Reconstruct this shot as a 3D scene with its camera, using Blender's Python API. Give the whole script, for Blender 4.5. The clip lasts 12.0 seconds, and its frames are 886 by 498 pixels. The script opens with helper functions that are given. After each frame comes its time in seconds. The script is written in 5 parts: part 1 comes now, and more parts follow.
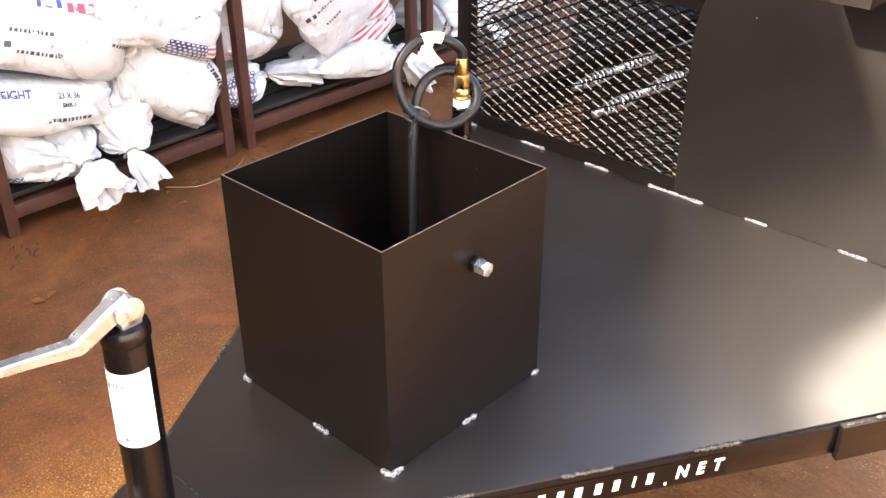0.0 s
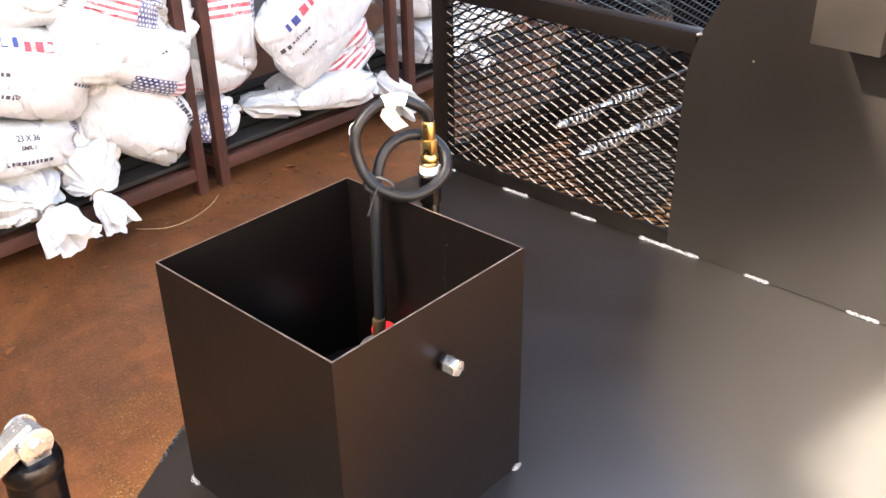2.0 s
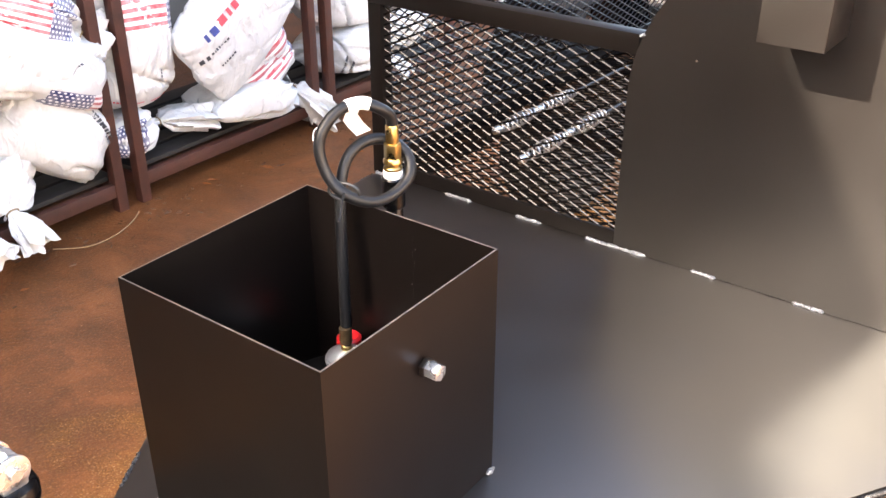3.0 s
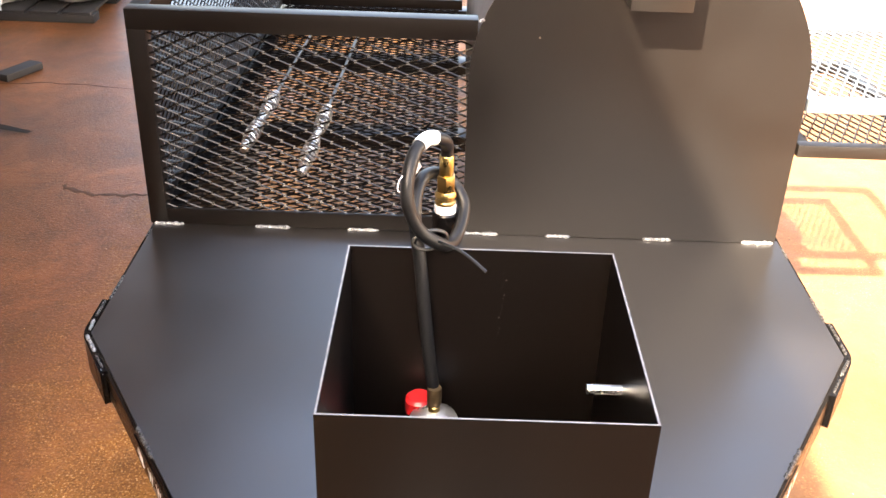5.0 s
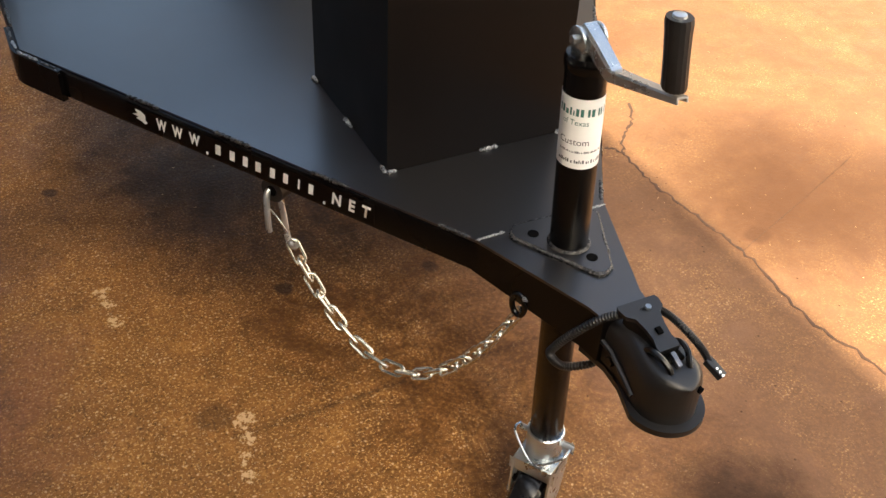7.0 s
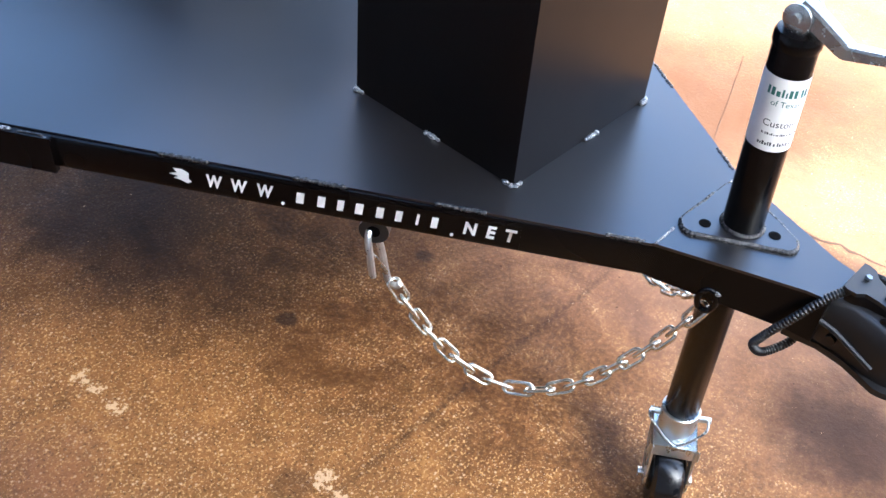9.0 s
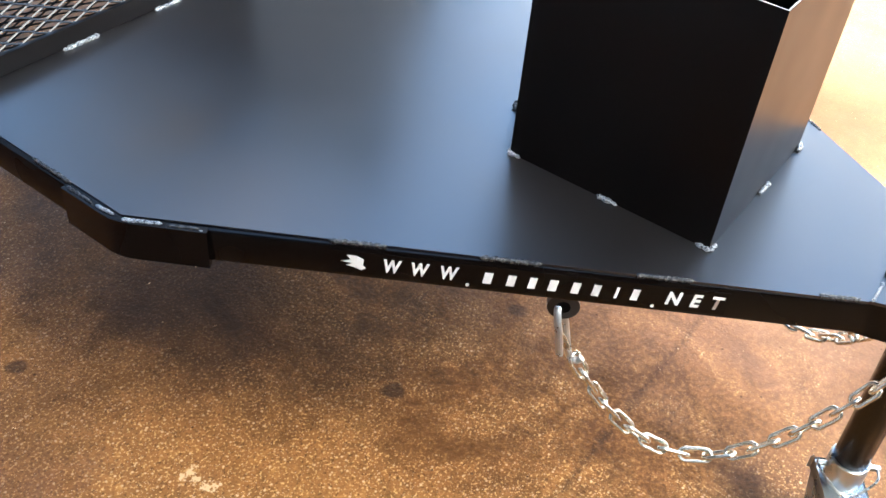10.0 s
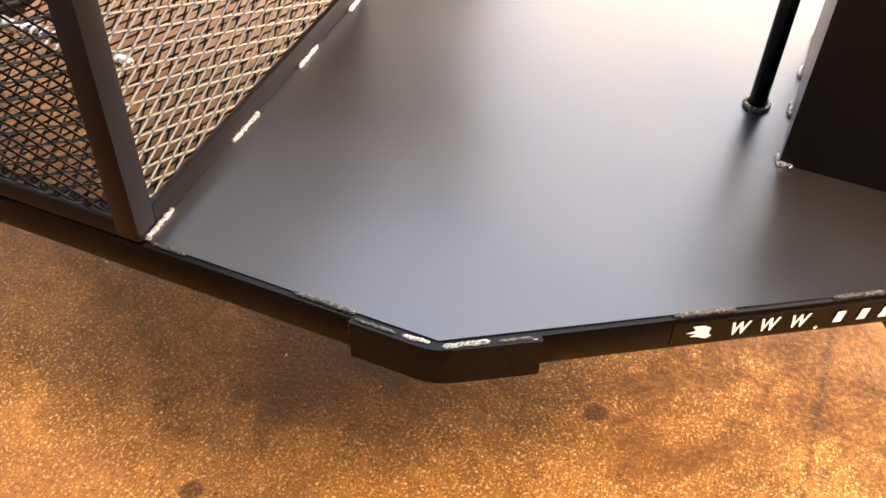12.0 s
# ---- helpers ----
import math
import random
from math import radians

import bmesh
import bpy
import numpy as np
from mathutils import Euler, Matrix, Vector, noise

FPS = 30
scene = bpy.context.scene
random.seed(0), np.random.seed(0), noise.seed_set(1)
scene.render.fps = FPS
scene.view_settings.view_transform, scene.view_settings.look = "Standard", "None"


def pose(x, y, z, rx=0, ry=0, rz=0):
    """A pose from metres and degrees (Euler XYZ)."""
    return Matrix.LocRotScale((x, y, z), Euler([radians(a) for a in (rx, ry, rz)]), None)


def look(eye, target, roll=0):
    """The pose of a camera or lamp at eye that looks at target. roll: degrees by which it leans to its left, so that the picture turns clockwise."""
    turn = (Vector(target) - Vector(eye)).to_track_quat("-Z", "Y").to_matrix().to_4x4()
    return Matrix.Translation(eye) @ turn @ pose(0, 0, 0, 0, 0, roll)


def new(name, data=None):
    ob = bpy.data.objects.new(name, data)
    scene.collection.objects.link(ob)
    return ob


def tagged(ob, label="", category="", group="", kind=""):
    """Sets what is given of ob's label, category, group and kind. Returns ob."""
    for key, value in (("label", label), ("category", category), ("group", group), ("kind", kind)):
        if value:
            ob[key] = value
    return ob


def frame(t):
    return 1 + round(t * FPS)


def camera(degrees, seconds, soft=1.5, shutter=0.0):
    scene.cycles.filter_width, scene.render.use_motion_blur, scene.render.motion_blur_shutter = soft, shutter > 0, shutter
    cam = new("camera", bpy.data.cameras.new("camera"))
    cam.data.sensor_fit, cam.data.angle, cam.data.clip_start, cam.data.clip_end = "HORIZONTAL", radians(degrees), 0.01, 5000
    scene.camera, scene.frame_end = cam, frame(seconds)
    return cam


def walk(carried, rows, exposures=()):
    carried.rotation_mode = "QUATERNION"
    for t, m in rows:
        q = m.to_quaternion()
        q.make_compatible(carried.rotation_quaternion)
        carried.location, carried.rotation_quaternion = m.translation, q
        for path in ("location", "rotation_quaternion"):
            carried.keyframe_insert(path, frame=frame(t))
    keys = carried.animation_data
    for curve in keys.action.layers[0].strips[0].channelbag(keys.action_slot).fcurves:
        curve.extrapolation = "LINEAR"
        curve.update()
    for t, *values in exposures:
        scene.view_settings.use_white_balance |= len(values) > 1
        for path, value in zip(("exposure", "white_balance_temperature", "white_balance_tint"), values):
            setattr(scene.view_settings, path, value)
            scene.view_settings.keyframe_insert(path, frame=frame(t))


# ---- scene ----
cam = camera(48.8, 12.0)
PATH = [
    (0, (0.939, -0.714, 1.612), (-0.246, 0.554, 0.618), -0.3),
    (0.5, (0.912, -0.69, 1.615), (-0.266, 0.588, 0.626), -0.1),
    (1, (0.889, -0.664, 1.602), (-0.291, 0.627, 0.632), 0.0),
    (1.5, (0.862, -0.607, 1.606), (-0.323, 0.682, 0.639), -0.6),
    (2, (0.837, -0.547, 1.623), (-0.346, 0.737, 0.647), -1.1),
    (2.5, (0.814, -0.517, 1.606), (-0.338, 0.807, 0.647), -1.0),
    (3, (0.765, -0.593, 1.607), (-0.279, 0.82, 0.649), -0.1),
    (3.2, (0.704, -0.661, 1.602), (-0.254, 0.814, 0.65), 0.4),
    (4.8, (0.055, -0.725, 1.62), (-0.088, 1.008, 0.631), 1.1),
    (5, (-0.048, -0.737, 1.609), (-0.048, 1.005, 0.627), 1.9),
    (5.5, (-0.304, -0.808, 1.611), (0.071, 0.855, 0.565), 3.6),
    (6, (-0.414, -0.947, 1.551), (0.114, 0.609, 0.411), 2.1),
    (6.5, (-0.492, -1.098, 1.554), (0.087, 0.366, 0.32), 0.7),
    (7, (-0.7, -1.205, 1.559), (0.03, 0.161, 0.294), 3.1),
    (7.2, (-0.783, -1.245, 1.561), (0.001, 0.091, 0.296), 3.6),
    (8.8, (-0.992, -0.702, 1.528), (0.043, 0.319, 0.154), 3.6),
    (9, (-1.085, -0.642, 1.54), (0.041, 0.296, 0.179), 5.3),
    (9.5, (-1.26, -0.445, 1.534), (0.026, 0.311, 0.202), 8.2),
    (10, (-1.239, -0.265, 1.513), (0.013, 0.559, 0.19), 5.6),
    (10.5, (-1.2, -0.023, 1.511), (-0.012, 0.886, 0.183), 3.7),
    (11, (-1.246, 0.178, 1.5), (-0.034, 0.996, 0.135), 3.0),
    (11.5, (-1.293, 0.363, 1.504), (-0.021, 0.946, 0.075), 3.5),
    (12, (-1.309, 0.396, 1.53), (-0.015, 0.89, 0.087), 2.2),
]
EXPOSURES = [(0, 4.13, 7250, 11.5), (3.0, 4.15, 7250, 11), (5.0, 4.15, 8000, 12), (5.5, 3.68, 6550, 9), (6.0, 3.0, 7000, 1), (6.5, 2.75, 7050, 2), (7.0, 2.66, 7350, 3),
             (9.0, 3.6, 5250, 3), (9.5, 3.7, 5350, 1), (10.0, 3.92, 5800, -2), (10.5, 4.72, 8400, 7), (11.0, 4.2, 9000, 11), (11.5, 4.55, 9200, 11), (12.0, 4.6, 9700, 12)]
walk(cam, [(t, look(e, g, r)) for t, e, g, r in PATH], EXPOSURES)

# ---- light: open sky, low sun from the front, a canopy on one side ----
SUN_WAY = Vector((0.53, 1.12, -0.97)).normalized()
world = bpy.data.worlds.new("sky")
scene.world = world
world.use_nodes = True
wn = world.node_tree.nodes
sky = wn.new("ShaderNodeTexSky")
sky.sky_type = "NISHITA"
sky.sun_disc = False
sky.air_density, sky.dust_density, sky.ozone_density = 0.8, 4.5, 0.6
sky.sun_elevation = math.asin(-SUN_WAY.z)
sky.sun_rotation = math.atan2(-SUN_WAY.x, -SUN_WAY.y)
world.node_tree.links.new(sky.outputs[0], wn["Background"].inputs[0])
wn["Background"].inputs[1].default_value = 0.135
sun_data = bpy.data.lights.new("sun", "SUN")
sun_data.energy, sun_data.angle, sun_data.color = 3.5, radians(0.6), (1.0, 0.93, 0.82)
sun = new("sun", sun_data)
sun.rotation_mode = "QUATERNION"
sun.rotation_quaternion = SUN_WAY.to_track_quat("-Z", "Y")


# ---- materials ----
class Nodes:
    """A small wrapper to write node materials in few lines."""

    def __init__(self, name):
        self.mat = bpy.data.materials.new(name)
        self.mat.use_nodes = True
        self.tree = self.mat.node_tree
        self.bsdf = self.tree.nodes["Principled BSDF"]
        self.coord = self.tree.nodes.new("ShaderNodeTexCoord")

    def put(self, socket, value):
        if hasattr(value, "is_output"):
            self.tree.links.new(value, socket)
        elif hasattr(value, "__len__") and len(value) == 3 and socket.type == "RGBA":
            socket.default_value = (*value, 1)
        else:
            socket.default_value = value

    def noise(self, scale, detail=4.0, rough=0.6, vec=None, dist=0.0):
        n = self.tree.nodes.new("ShaderNodeTexNoise")
        self.put(n.inputs["Vector"], vec or self.coord.outputs["Object"])
        n.inputs["Scale"].default_value, n.inputs["Detail"].default_value = scale, detail
        n.inputs["Roughness"].default_value, n.inputs["Distortion"].default_value = rough, dist
        return n.outputs["Fac"]

    def voronoi(self, scale, feature="F1", vec=None, out="Distance"):
        n = self.tree.nodes.new("ShaderNodeTexVoronoi")
        n.feature = feature
        self.put(n.inputs["Vector"], vec or self.coord.outputs["Object"])
        n.inputs["Scale"].default_value = scale
        return n.outputs[out]

    def ramp(self, fac, *stops):
        n = self.tree.nodes.new("ShaderNodeValToRGB")
        self.put(n.inputs[0], fac)
        el = n.color_ramp.elements
        while len(el) < len(stops):
            el.new(0.5)
        for e, (p, c) in zip(el, stops):
            e.position = p
            e.color = (c, c, c, 1) if not hasattr(c, "__len__") else (*c, 1)
        return n.outputs[0]

    def mix(self, fac, a, b, blend="MIX"):
        n = self.tree.nodes.new("ShaderNodeMix")
        n.data_type, n.blend_type = "RGBA", blend
        self.put(n.inputs[0], fac), self.put(n.inputs[6], a), self.put(n.inputs[7], b)
        return n.outputs[2]

    def math(self, op, a, b=0.0):
        n = self.tree.nodes.new("ShaderNodeMath")
        n.operation = op
        self.put(n.inputs[0], a), self.put(n.inputs[1], b)
        return n.outputs[0]

    def near(self, place, radius, wobble=None):
        """1 near a place on the ground, falling to 0 at the radius."""
        n = self.tree.nodes.new("ShaderNodeVectorMath")
        n.operation = "DISTANCE"
        self.put(n.inputs[0], wobble or self.coord.outputs["Object"])
        n.inputs[1].default_value = place
        return self.ramp(self.math("DIVIDE", n.outputs["Value"], radius), (0.0, 1.0), (0.45, 0.75), (1.0, 0.0))

    def bump(self, height, strength, distance=0.002, normal=None):
        n = self.tree.nodes.new("ShaderNodeBump")
        n.inputs["Strength"].default_value, n.inputs["Distance"].default_value = strength, distance
        self.put(n.inputs["Height"], height)
        if normal:
            self.put(n.inputs["Normal"], normal)
        return n.outputs[0]

    def done(self, **values):
        for key, value in values.items():
            self.put(self.bsdf.inputs[key.replace("_", " ")], value)
        return self.mat


def plain(name, color, rough=0.5, metal=0.0, vary=0.15, scale=30.0, bump=0.1):
    k = Nodes(name)
    n = k.noise(scale, 5)
    dark = tuple(c * (1 - vary) for c in color)
    light = tuple(min(1, c * (1 + vary)) for c in color)
    fine = k.noise(scale * 9, 3)
    return k.done(Base_Color=k.ramp(n, (0.3, dark), (0.7, light)), Metallic=metal,
                  Roughness=k.ramp(n, (0.2, max(0.03, rough - 0.08)), (0.8, min(1, rough + 0.08))), Normal=k.bump(fine, bump, 0.001))


def painted_steel(name, color, rough, gloss=0.3, ior=1.5):
    """Semi-gloss black paint on steel sheet: faint clouding and an uneven sheen."""
    k = Nodes(name)
    cloud = k.noise(3.5, 1)
    base = k.ramp(cloud, (0.3, tuple(c * 0.85 for c in color)), (0.75, tuple(c * 1.25 for c in color)))
    return k.done(Base_Color=base, Roughness=k.ramp(k.noise(7, 1), (0.1, rough - 0.05), (0.9, rough + 0.06)), Specular_IOR_Level=gloss, IOR=ior)


def ground_material():
    k = Nodes("stained_concrete")
    obj = k.coord.outputs["Object"]
    big = k.noise(0.9, 4, 0.6)
    mid = k.noise(2.4, 8, 0.70, dist=0.9)
    blot = k.noise(11, 6, 0.7)
    grit = k.noise(90, 3, 0.7)
    base = k.ramp(mid, (0.30, (0.0310, 0.0110, 0.0028)), (0.47, (0.0850, 0.0325, 0.0075)), (0.68, (0.1500, 0.0640, 0.0155)))
    base = k.mix(k.ramp(big, (0.40, 0.0), (0.66, 0.55)), base, (0.1180, 0.0490, 0.0115))
    base = k.mix(k.ramp(blot, (0.30, 0.55), (0.48, 0.0)), base, (0.0300, 0.0120, 0.0036))
    base = k.mix(k.ramp(blot, (0.52, 0.0), (0.70, 0.45)), base, (0.1650, 0.0760, 0.0190))
    base = k.mix(k.ramp(grit, (0.38, 0.50), (0.52, 0.0)), base, (0.0320, 0.0130, 0.0040))
    base = k.mix(k.ramp(grit, (0.53, 0.0), (0.70, 0.5)), base, (0.2000, 0.0960, 0.0260))
    wet = k.ramp(k.noise(4.5, 5, 0.65, dist=0.6), (0.52, 0.0), (0.68, 0.75))
    base = k.mix(wet, base, (0.0300, 0.0125, 0.0045))
    # grain is rougher towards the racks; brighter light there is put into the colour
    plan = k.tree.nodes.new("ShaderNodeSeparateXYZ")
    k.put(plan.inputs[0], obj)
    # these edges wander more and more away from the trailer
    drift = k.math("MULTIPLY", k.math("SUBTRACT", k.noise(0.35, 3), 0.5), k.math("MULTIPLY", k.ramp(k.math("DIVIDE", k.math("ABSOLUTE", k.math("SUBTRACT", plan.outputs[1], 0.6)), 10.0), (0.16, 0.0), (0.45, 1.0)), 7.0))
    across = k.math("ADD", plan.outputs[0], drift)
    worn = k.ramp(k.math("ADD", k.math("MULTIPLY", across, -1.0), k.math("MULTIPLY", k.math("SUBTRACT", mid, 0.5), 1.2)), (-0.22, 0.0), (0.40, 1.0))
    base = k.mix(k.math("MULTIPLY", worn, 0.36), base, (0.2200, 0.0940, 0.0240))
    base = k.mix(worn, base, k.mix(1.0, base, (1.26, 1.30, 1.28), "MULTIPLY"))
    # sunlit side of the yard: the sun's paler tone is put into the colour
    sun_tint = k.ramp(k.math("ADD", across, k.math("MULTIPLY", k.math("SUBTRACT", mid, 0.5), 0.8)), (-0.10, 0.0), (0.50, 1.0))
    base = k.mix(k.math("MULTIPLY", sun_tint, 0.60), base, (0.1850, 0.0830, 0.0420))
    base = k.mix(sun_tint, base, k.mix(1.0, base, (0.82, 0.94, 0.98), "MULTIPLY"))
    # ragged darker and lighter blotches a hand wide
    rag = k.noise(9.0, 8, 0.72, dist=0.9)
    still = k.math("SUBTRACT", 1.0, k.math("MULTIPLY", sun_tint, 0.6))
    base = k.mix(k.math("MULTIPLY", still, k.ramp(rag, (0.36, 0.42), (0.48, 0.0))), base, k.mix(1.0, base, (0.36, 0.33, 0.33), "MULTIPLY"))
    base = k.mix(k.math("MULTIPLY", still, k.ramp(rag, (0.53, 0.0), (0.66, 0.8))), base, k.mix(1.0, base, (1.45, 1.48, 1.55), "MULTIPLY"))
    # pale grains of the worn surface, thick in some patches and thin in others
    patch = k.ramp(k.math("ADD", k.math("MULTIPLY", worn, 0.16), k.math("ADD", k.math("MULTIPLY", mid, 0.6), k.math("MULTIPLY", blot, 0.4))), (0.48, 0.02), (0.60, 1.0))
    patch = k.math("MULTIPLY", patch, k.ramp(across, (0.0, 1.0), (0.25, 0.48)))
    grain = k.ramp(k.noise(170, 2, 0.6), (0.56, 0.0), (0.64, 1.0))
    base = k.mix(k.math("MULTIPLY", k.math("MULTIPLY", grain, patch), 0.85), base, (0.42, 0.230, 0.078))
    hollow = k.ramp(k.noise(130, 3, 0.65), (0.36, 1.0), (0.45, 0.0))
    base = k.mix(k.math("MULTIPLY", k.math("MULTIPLY", hollow, patch), 0.55), base, (0.030, 0.0115, 0.0035))
    chips = k.math("MULTIPLY", k.ramp(k.voronoi(105), (0.18, 1.0), (0.36, 0.0)), k.ramp(k.voronoi(105, out="Color"), (0.68, 0.0), (0.74, 1.0)))
    base = k.mix(k.math("MULTIPLY", k.math("MULTIPLY", chips, patch), 0.7), base, (0.48, 0.30, 0.150))
    spark = k.math("MULTIPLY", k.ramp(k.voronoi(230), (0.16, 1.0), (0.30, 0.0)), k.ramp(k.voronoi(230, out="Color"), (0.66, 0.0), (0.72, 1.0)))
    base = k.mix(k.math("MULTIPLY", spark, k.ramp(patch, (0.0, 0.12), (1.0, 0.85))), base, (0.42, 0.27, 0.140))
    pits = k.math("MULTIPLY", k.ramp(k.voronoi(34), (0.06, 1.0), (0.12, 0.0)), k.ramp(k.voronoi(34, out="Color"), (0.60, 0.0), (0.66, 1.0)))
    base = k.mix(k.math("MULTIPLY", pits, 0.7), base, (0.020, 0.008, 0.003))
    # the older, smoother and redder slab under the racks
    edge = k.math("ADD", k.math("MULTIPLY", plan.outputs[0], -0.5), k.math("MULTIPLY", mid, 0.7))
    old = k.ramp(edge, (0.70, 0.0), (0.92, 0.85))
    red = k.ramp(mid, (0.30, (0.022, 0.0062, 0.0022)), (0.52, (0.075, 0.0225, 0.0068)), (0.72, (0.150, 0.050, 0.0155)))
    red = k.mix(k.ramp(blot, (0.34, 0.6), (0.50, 0.0)), red, (0.022, 0.0075, 0.003))
    red = k.mix(k.math("MULTIPLY", k.ramp(grit, (0.56, 0.0), (0.66, 1.0)), 0.35), red, (0.19, 0.085, 0.035))
    # shade at the feet of the racks is put into the slab's colour
    rack_shade = k.ramp(k.math("ADD", k.math("MULTIPLY", plan.outputs[0], -1.0), k.math("MULTIPLY", blot, 0.5)), (1.45, 0.0), (2.10, 0.92))
    red = k.mix(rack_shade, red, (0.016, 0.007, 0.004))
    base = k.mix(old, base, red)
    # oil marks, two broad darker patches before the racks, and pale scrapes
    sep = k.tree.nodes.new("ShaderNodeVectorMath")
    sep.operation = "ADD"
    wob = k.tree.nodes.new("ShaderNodeTexNoise")
    wob.inputs["Scale"].default_value = 14
    k.put(wob.inputs["Vector"], obj)
    half = k.tree.nodes.new("ShaderNodeVectorMath")
    half.operation = "MULTIPLY_ADD"
    k.put(half.inputs[0], wob.outputs["Color"])
    half.inputs[1].default_value, half.inputs[2].default_value = (0.13, 0.13, 0), (-0.065, -0.065, 0)
    wob.inputs["Detail"].default_value = 4.0
    k.put(sep.inputs[0], obj), k.put(sep.inputs[1], half.outputs[0])
    tight = k.tree.nodes.new("ShaderNodeVectorMath")
    tight.operation = "MULTIPLY_ADD"
    tight.inputs[1].default_value = (0.35, 0.35, 0.35)
    k.put(tight.inputs[0], half.outputs[0]), k.put(tight.inputs[2], obj)
    for place, radius, strength in (((-0.214, 0.492, 0), 0.032, 0.75), ((0.138, 0.432, 0), 0.032, 0.65), ((0.385, -0.500, 0), 0.18, 0.85), ((0.002, -0.211, 0), 0.13, 0.35),
                                    ((-0.475, 0.169, 0), 0.055, 0.45), ((-0.414, 1.072, 0), 0.09, 0.7),
                                    ((-0.654, 1.100, 0), 0.028, 0.7), ((0.991, 0.201, 0), 0.05, 0.5), ((-1.75, 1.3, 0), 0.6, 0.2),
                                    ((-1.9, 2.9, 0), 0.5, 0.5)):
        spot = k.near(place, radius, (tight if radius < 0.08 else sep).outputs[0])
        if radius < 0.08:
            spot = k.ramp(spot, (0.15, 0.0), (0.60, 1.0))
        base = k.mix(k.math("MULTIPLY", spot, strength), base, (0.020, 0.009, 0.0055))
    # the trailer's shade is put into the colour here, over real oil smears
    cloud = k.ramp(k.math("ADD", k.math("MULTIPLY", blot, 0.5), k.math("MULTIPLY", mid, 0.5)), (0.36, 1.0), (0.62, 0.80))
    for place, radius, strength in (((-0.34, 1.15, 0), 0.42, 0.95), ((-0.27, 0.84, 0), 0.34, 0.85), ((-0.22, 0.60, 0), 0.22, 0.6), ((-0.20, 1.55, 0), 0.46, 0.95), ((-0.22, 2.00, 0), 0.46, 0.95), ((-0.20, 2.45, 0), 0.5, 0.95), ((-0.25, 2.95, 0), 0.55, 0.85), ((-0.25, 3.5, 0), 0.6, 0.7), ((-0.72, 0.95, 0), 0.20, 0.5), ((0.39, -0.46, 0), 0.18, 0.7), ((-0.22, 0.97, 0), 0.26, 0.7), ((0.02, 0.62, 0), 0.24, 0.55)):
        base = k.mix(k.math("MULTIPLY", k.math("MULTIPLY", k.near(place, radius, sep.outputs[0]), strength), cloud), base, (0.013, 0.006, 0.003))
    # an old saw joint, filled with dirt, and a film of brown dust in the sun
    off = k.math("ABSOLUTE", k.math("SUBTRACT", k.math("ADD", plan.outputs[1], k.math("MULTIPLY", k.math("SUBTRACT", blot, 0.5), 0.030)), 0.106))
    joint = k.math("MULTIPLY", k.ramp(off, (0.0, 0.85), (0.004, 0.60), (0.014, 0.0)), k.near((0.02, 0.106, 0), 0.62))
    base = k.mix(k.math("MULTIPLY", joint, k.ramp(grit, (0.3, 1.0), (0.7, 0.35))), base, (0.022, 0.010, 0.005))
    for place, radius, strength in (((1.22, 0.38, 0), 0.46, 1.0), ((1.06, 0.24, 0), 0.26, 0.7), ((1.45, 0.10, 0), 0.40, 0.85), ((1.10, 1.35, 0), 0.30, 0.4)):
        base = k.mix(k.math("MULTIPLY", k.math("MULTIPLY", k.near(place, radius, sep.outputs[0]), strength), cloud), base, (0.050, 0.022, 0.0095))
    # brighter light on the floor before the tongue, put into the colour
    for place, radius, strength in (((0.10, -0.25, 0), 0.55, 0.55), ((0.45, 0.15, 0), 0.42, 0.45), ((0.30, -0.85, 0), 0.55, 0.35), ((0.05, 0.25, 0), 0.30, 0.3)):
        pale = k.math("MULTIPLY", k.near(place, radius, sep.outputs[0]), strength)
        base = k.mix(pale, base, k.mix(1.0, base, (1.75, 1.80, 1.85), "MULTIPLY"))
    ragged = k.noise(60, 5, 0.7)
    for place, radius in (((-0.606, 0.648, 0), 0.034), ((-0.604, 0.605, 0), 0.030), ((-0.597, 0.545, 0), 0.038), ((-0.418, 0.140, 0), 0.040), ((-0.43, 0.095, 0), 0.030), ((-0.445, 0.045, 0), 0.030), ((-0.455, 0.0, 0), 0.026)):
        mark = k.ramp(k.math("ADD", k.math("MULTIPLY", k.near(place, radius, tight.outputs[0]), 0.26), ragged), (0.69, 0.0), (0.73, 0.9))
        base = k.mix(mark, base, (0.46, 0.30, 0.15))
    rough = k.mix(old, k.ramp(k.noise(7, 5), (0.3, 0.45), (0.7, 0.70)), (0.36, 0.36, 0.36))
    hgt = k.math("ADD", k.math("MULTIPLY", grit, 0.6), k.math("MULTIPLY", mid, 0.8))
    base = k.mix(1.0, base, (1.40, 1.38, 1.48), "MULTIPLY")
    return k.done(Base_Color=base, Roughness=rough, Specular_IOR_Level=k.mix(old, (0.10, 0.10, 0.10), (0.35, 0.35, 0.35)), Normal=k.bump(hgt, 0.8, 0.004))


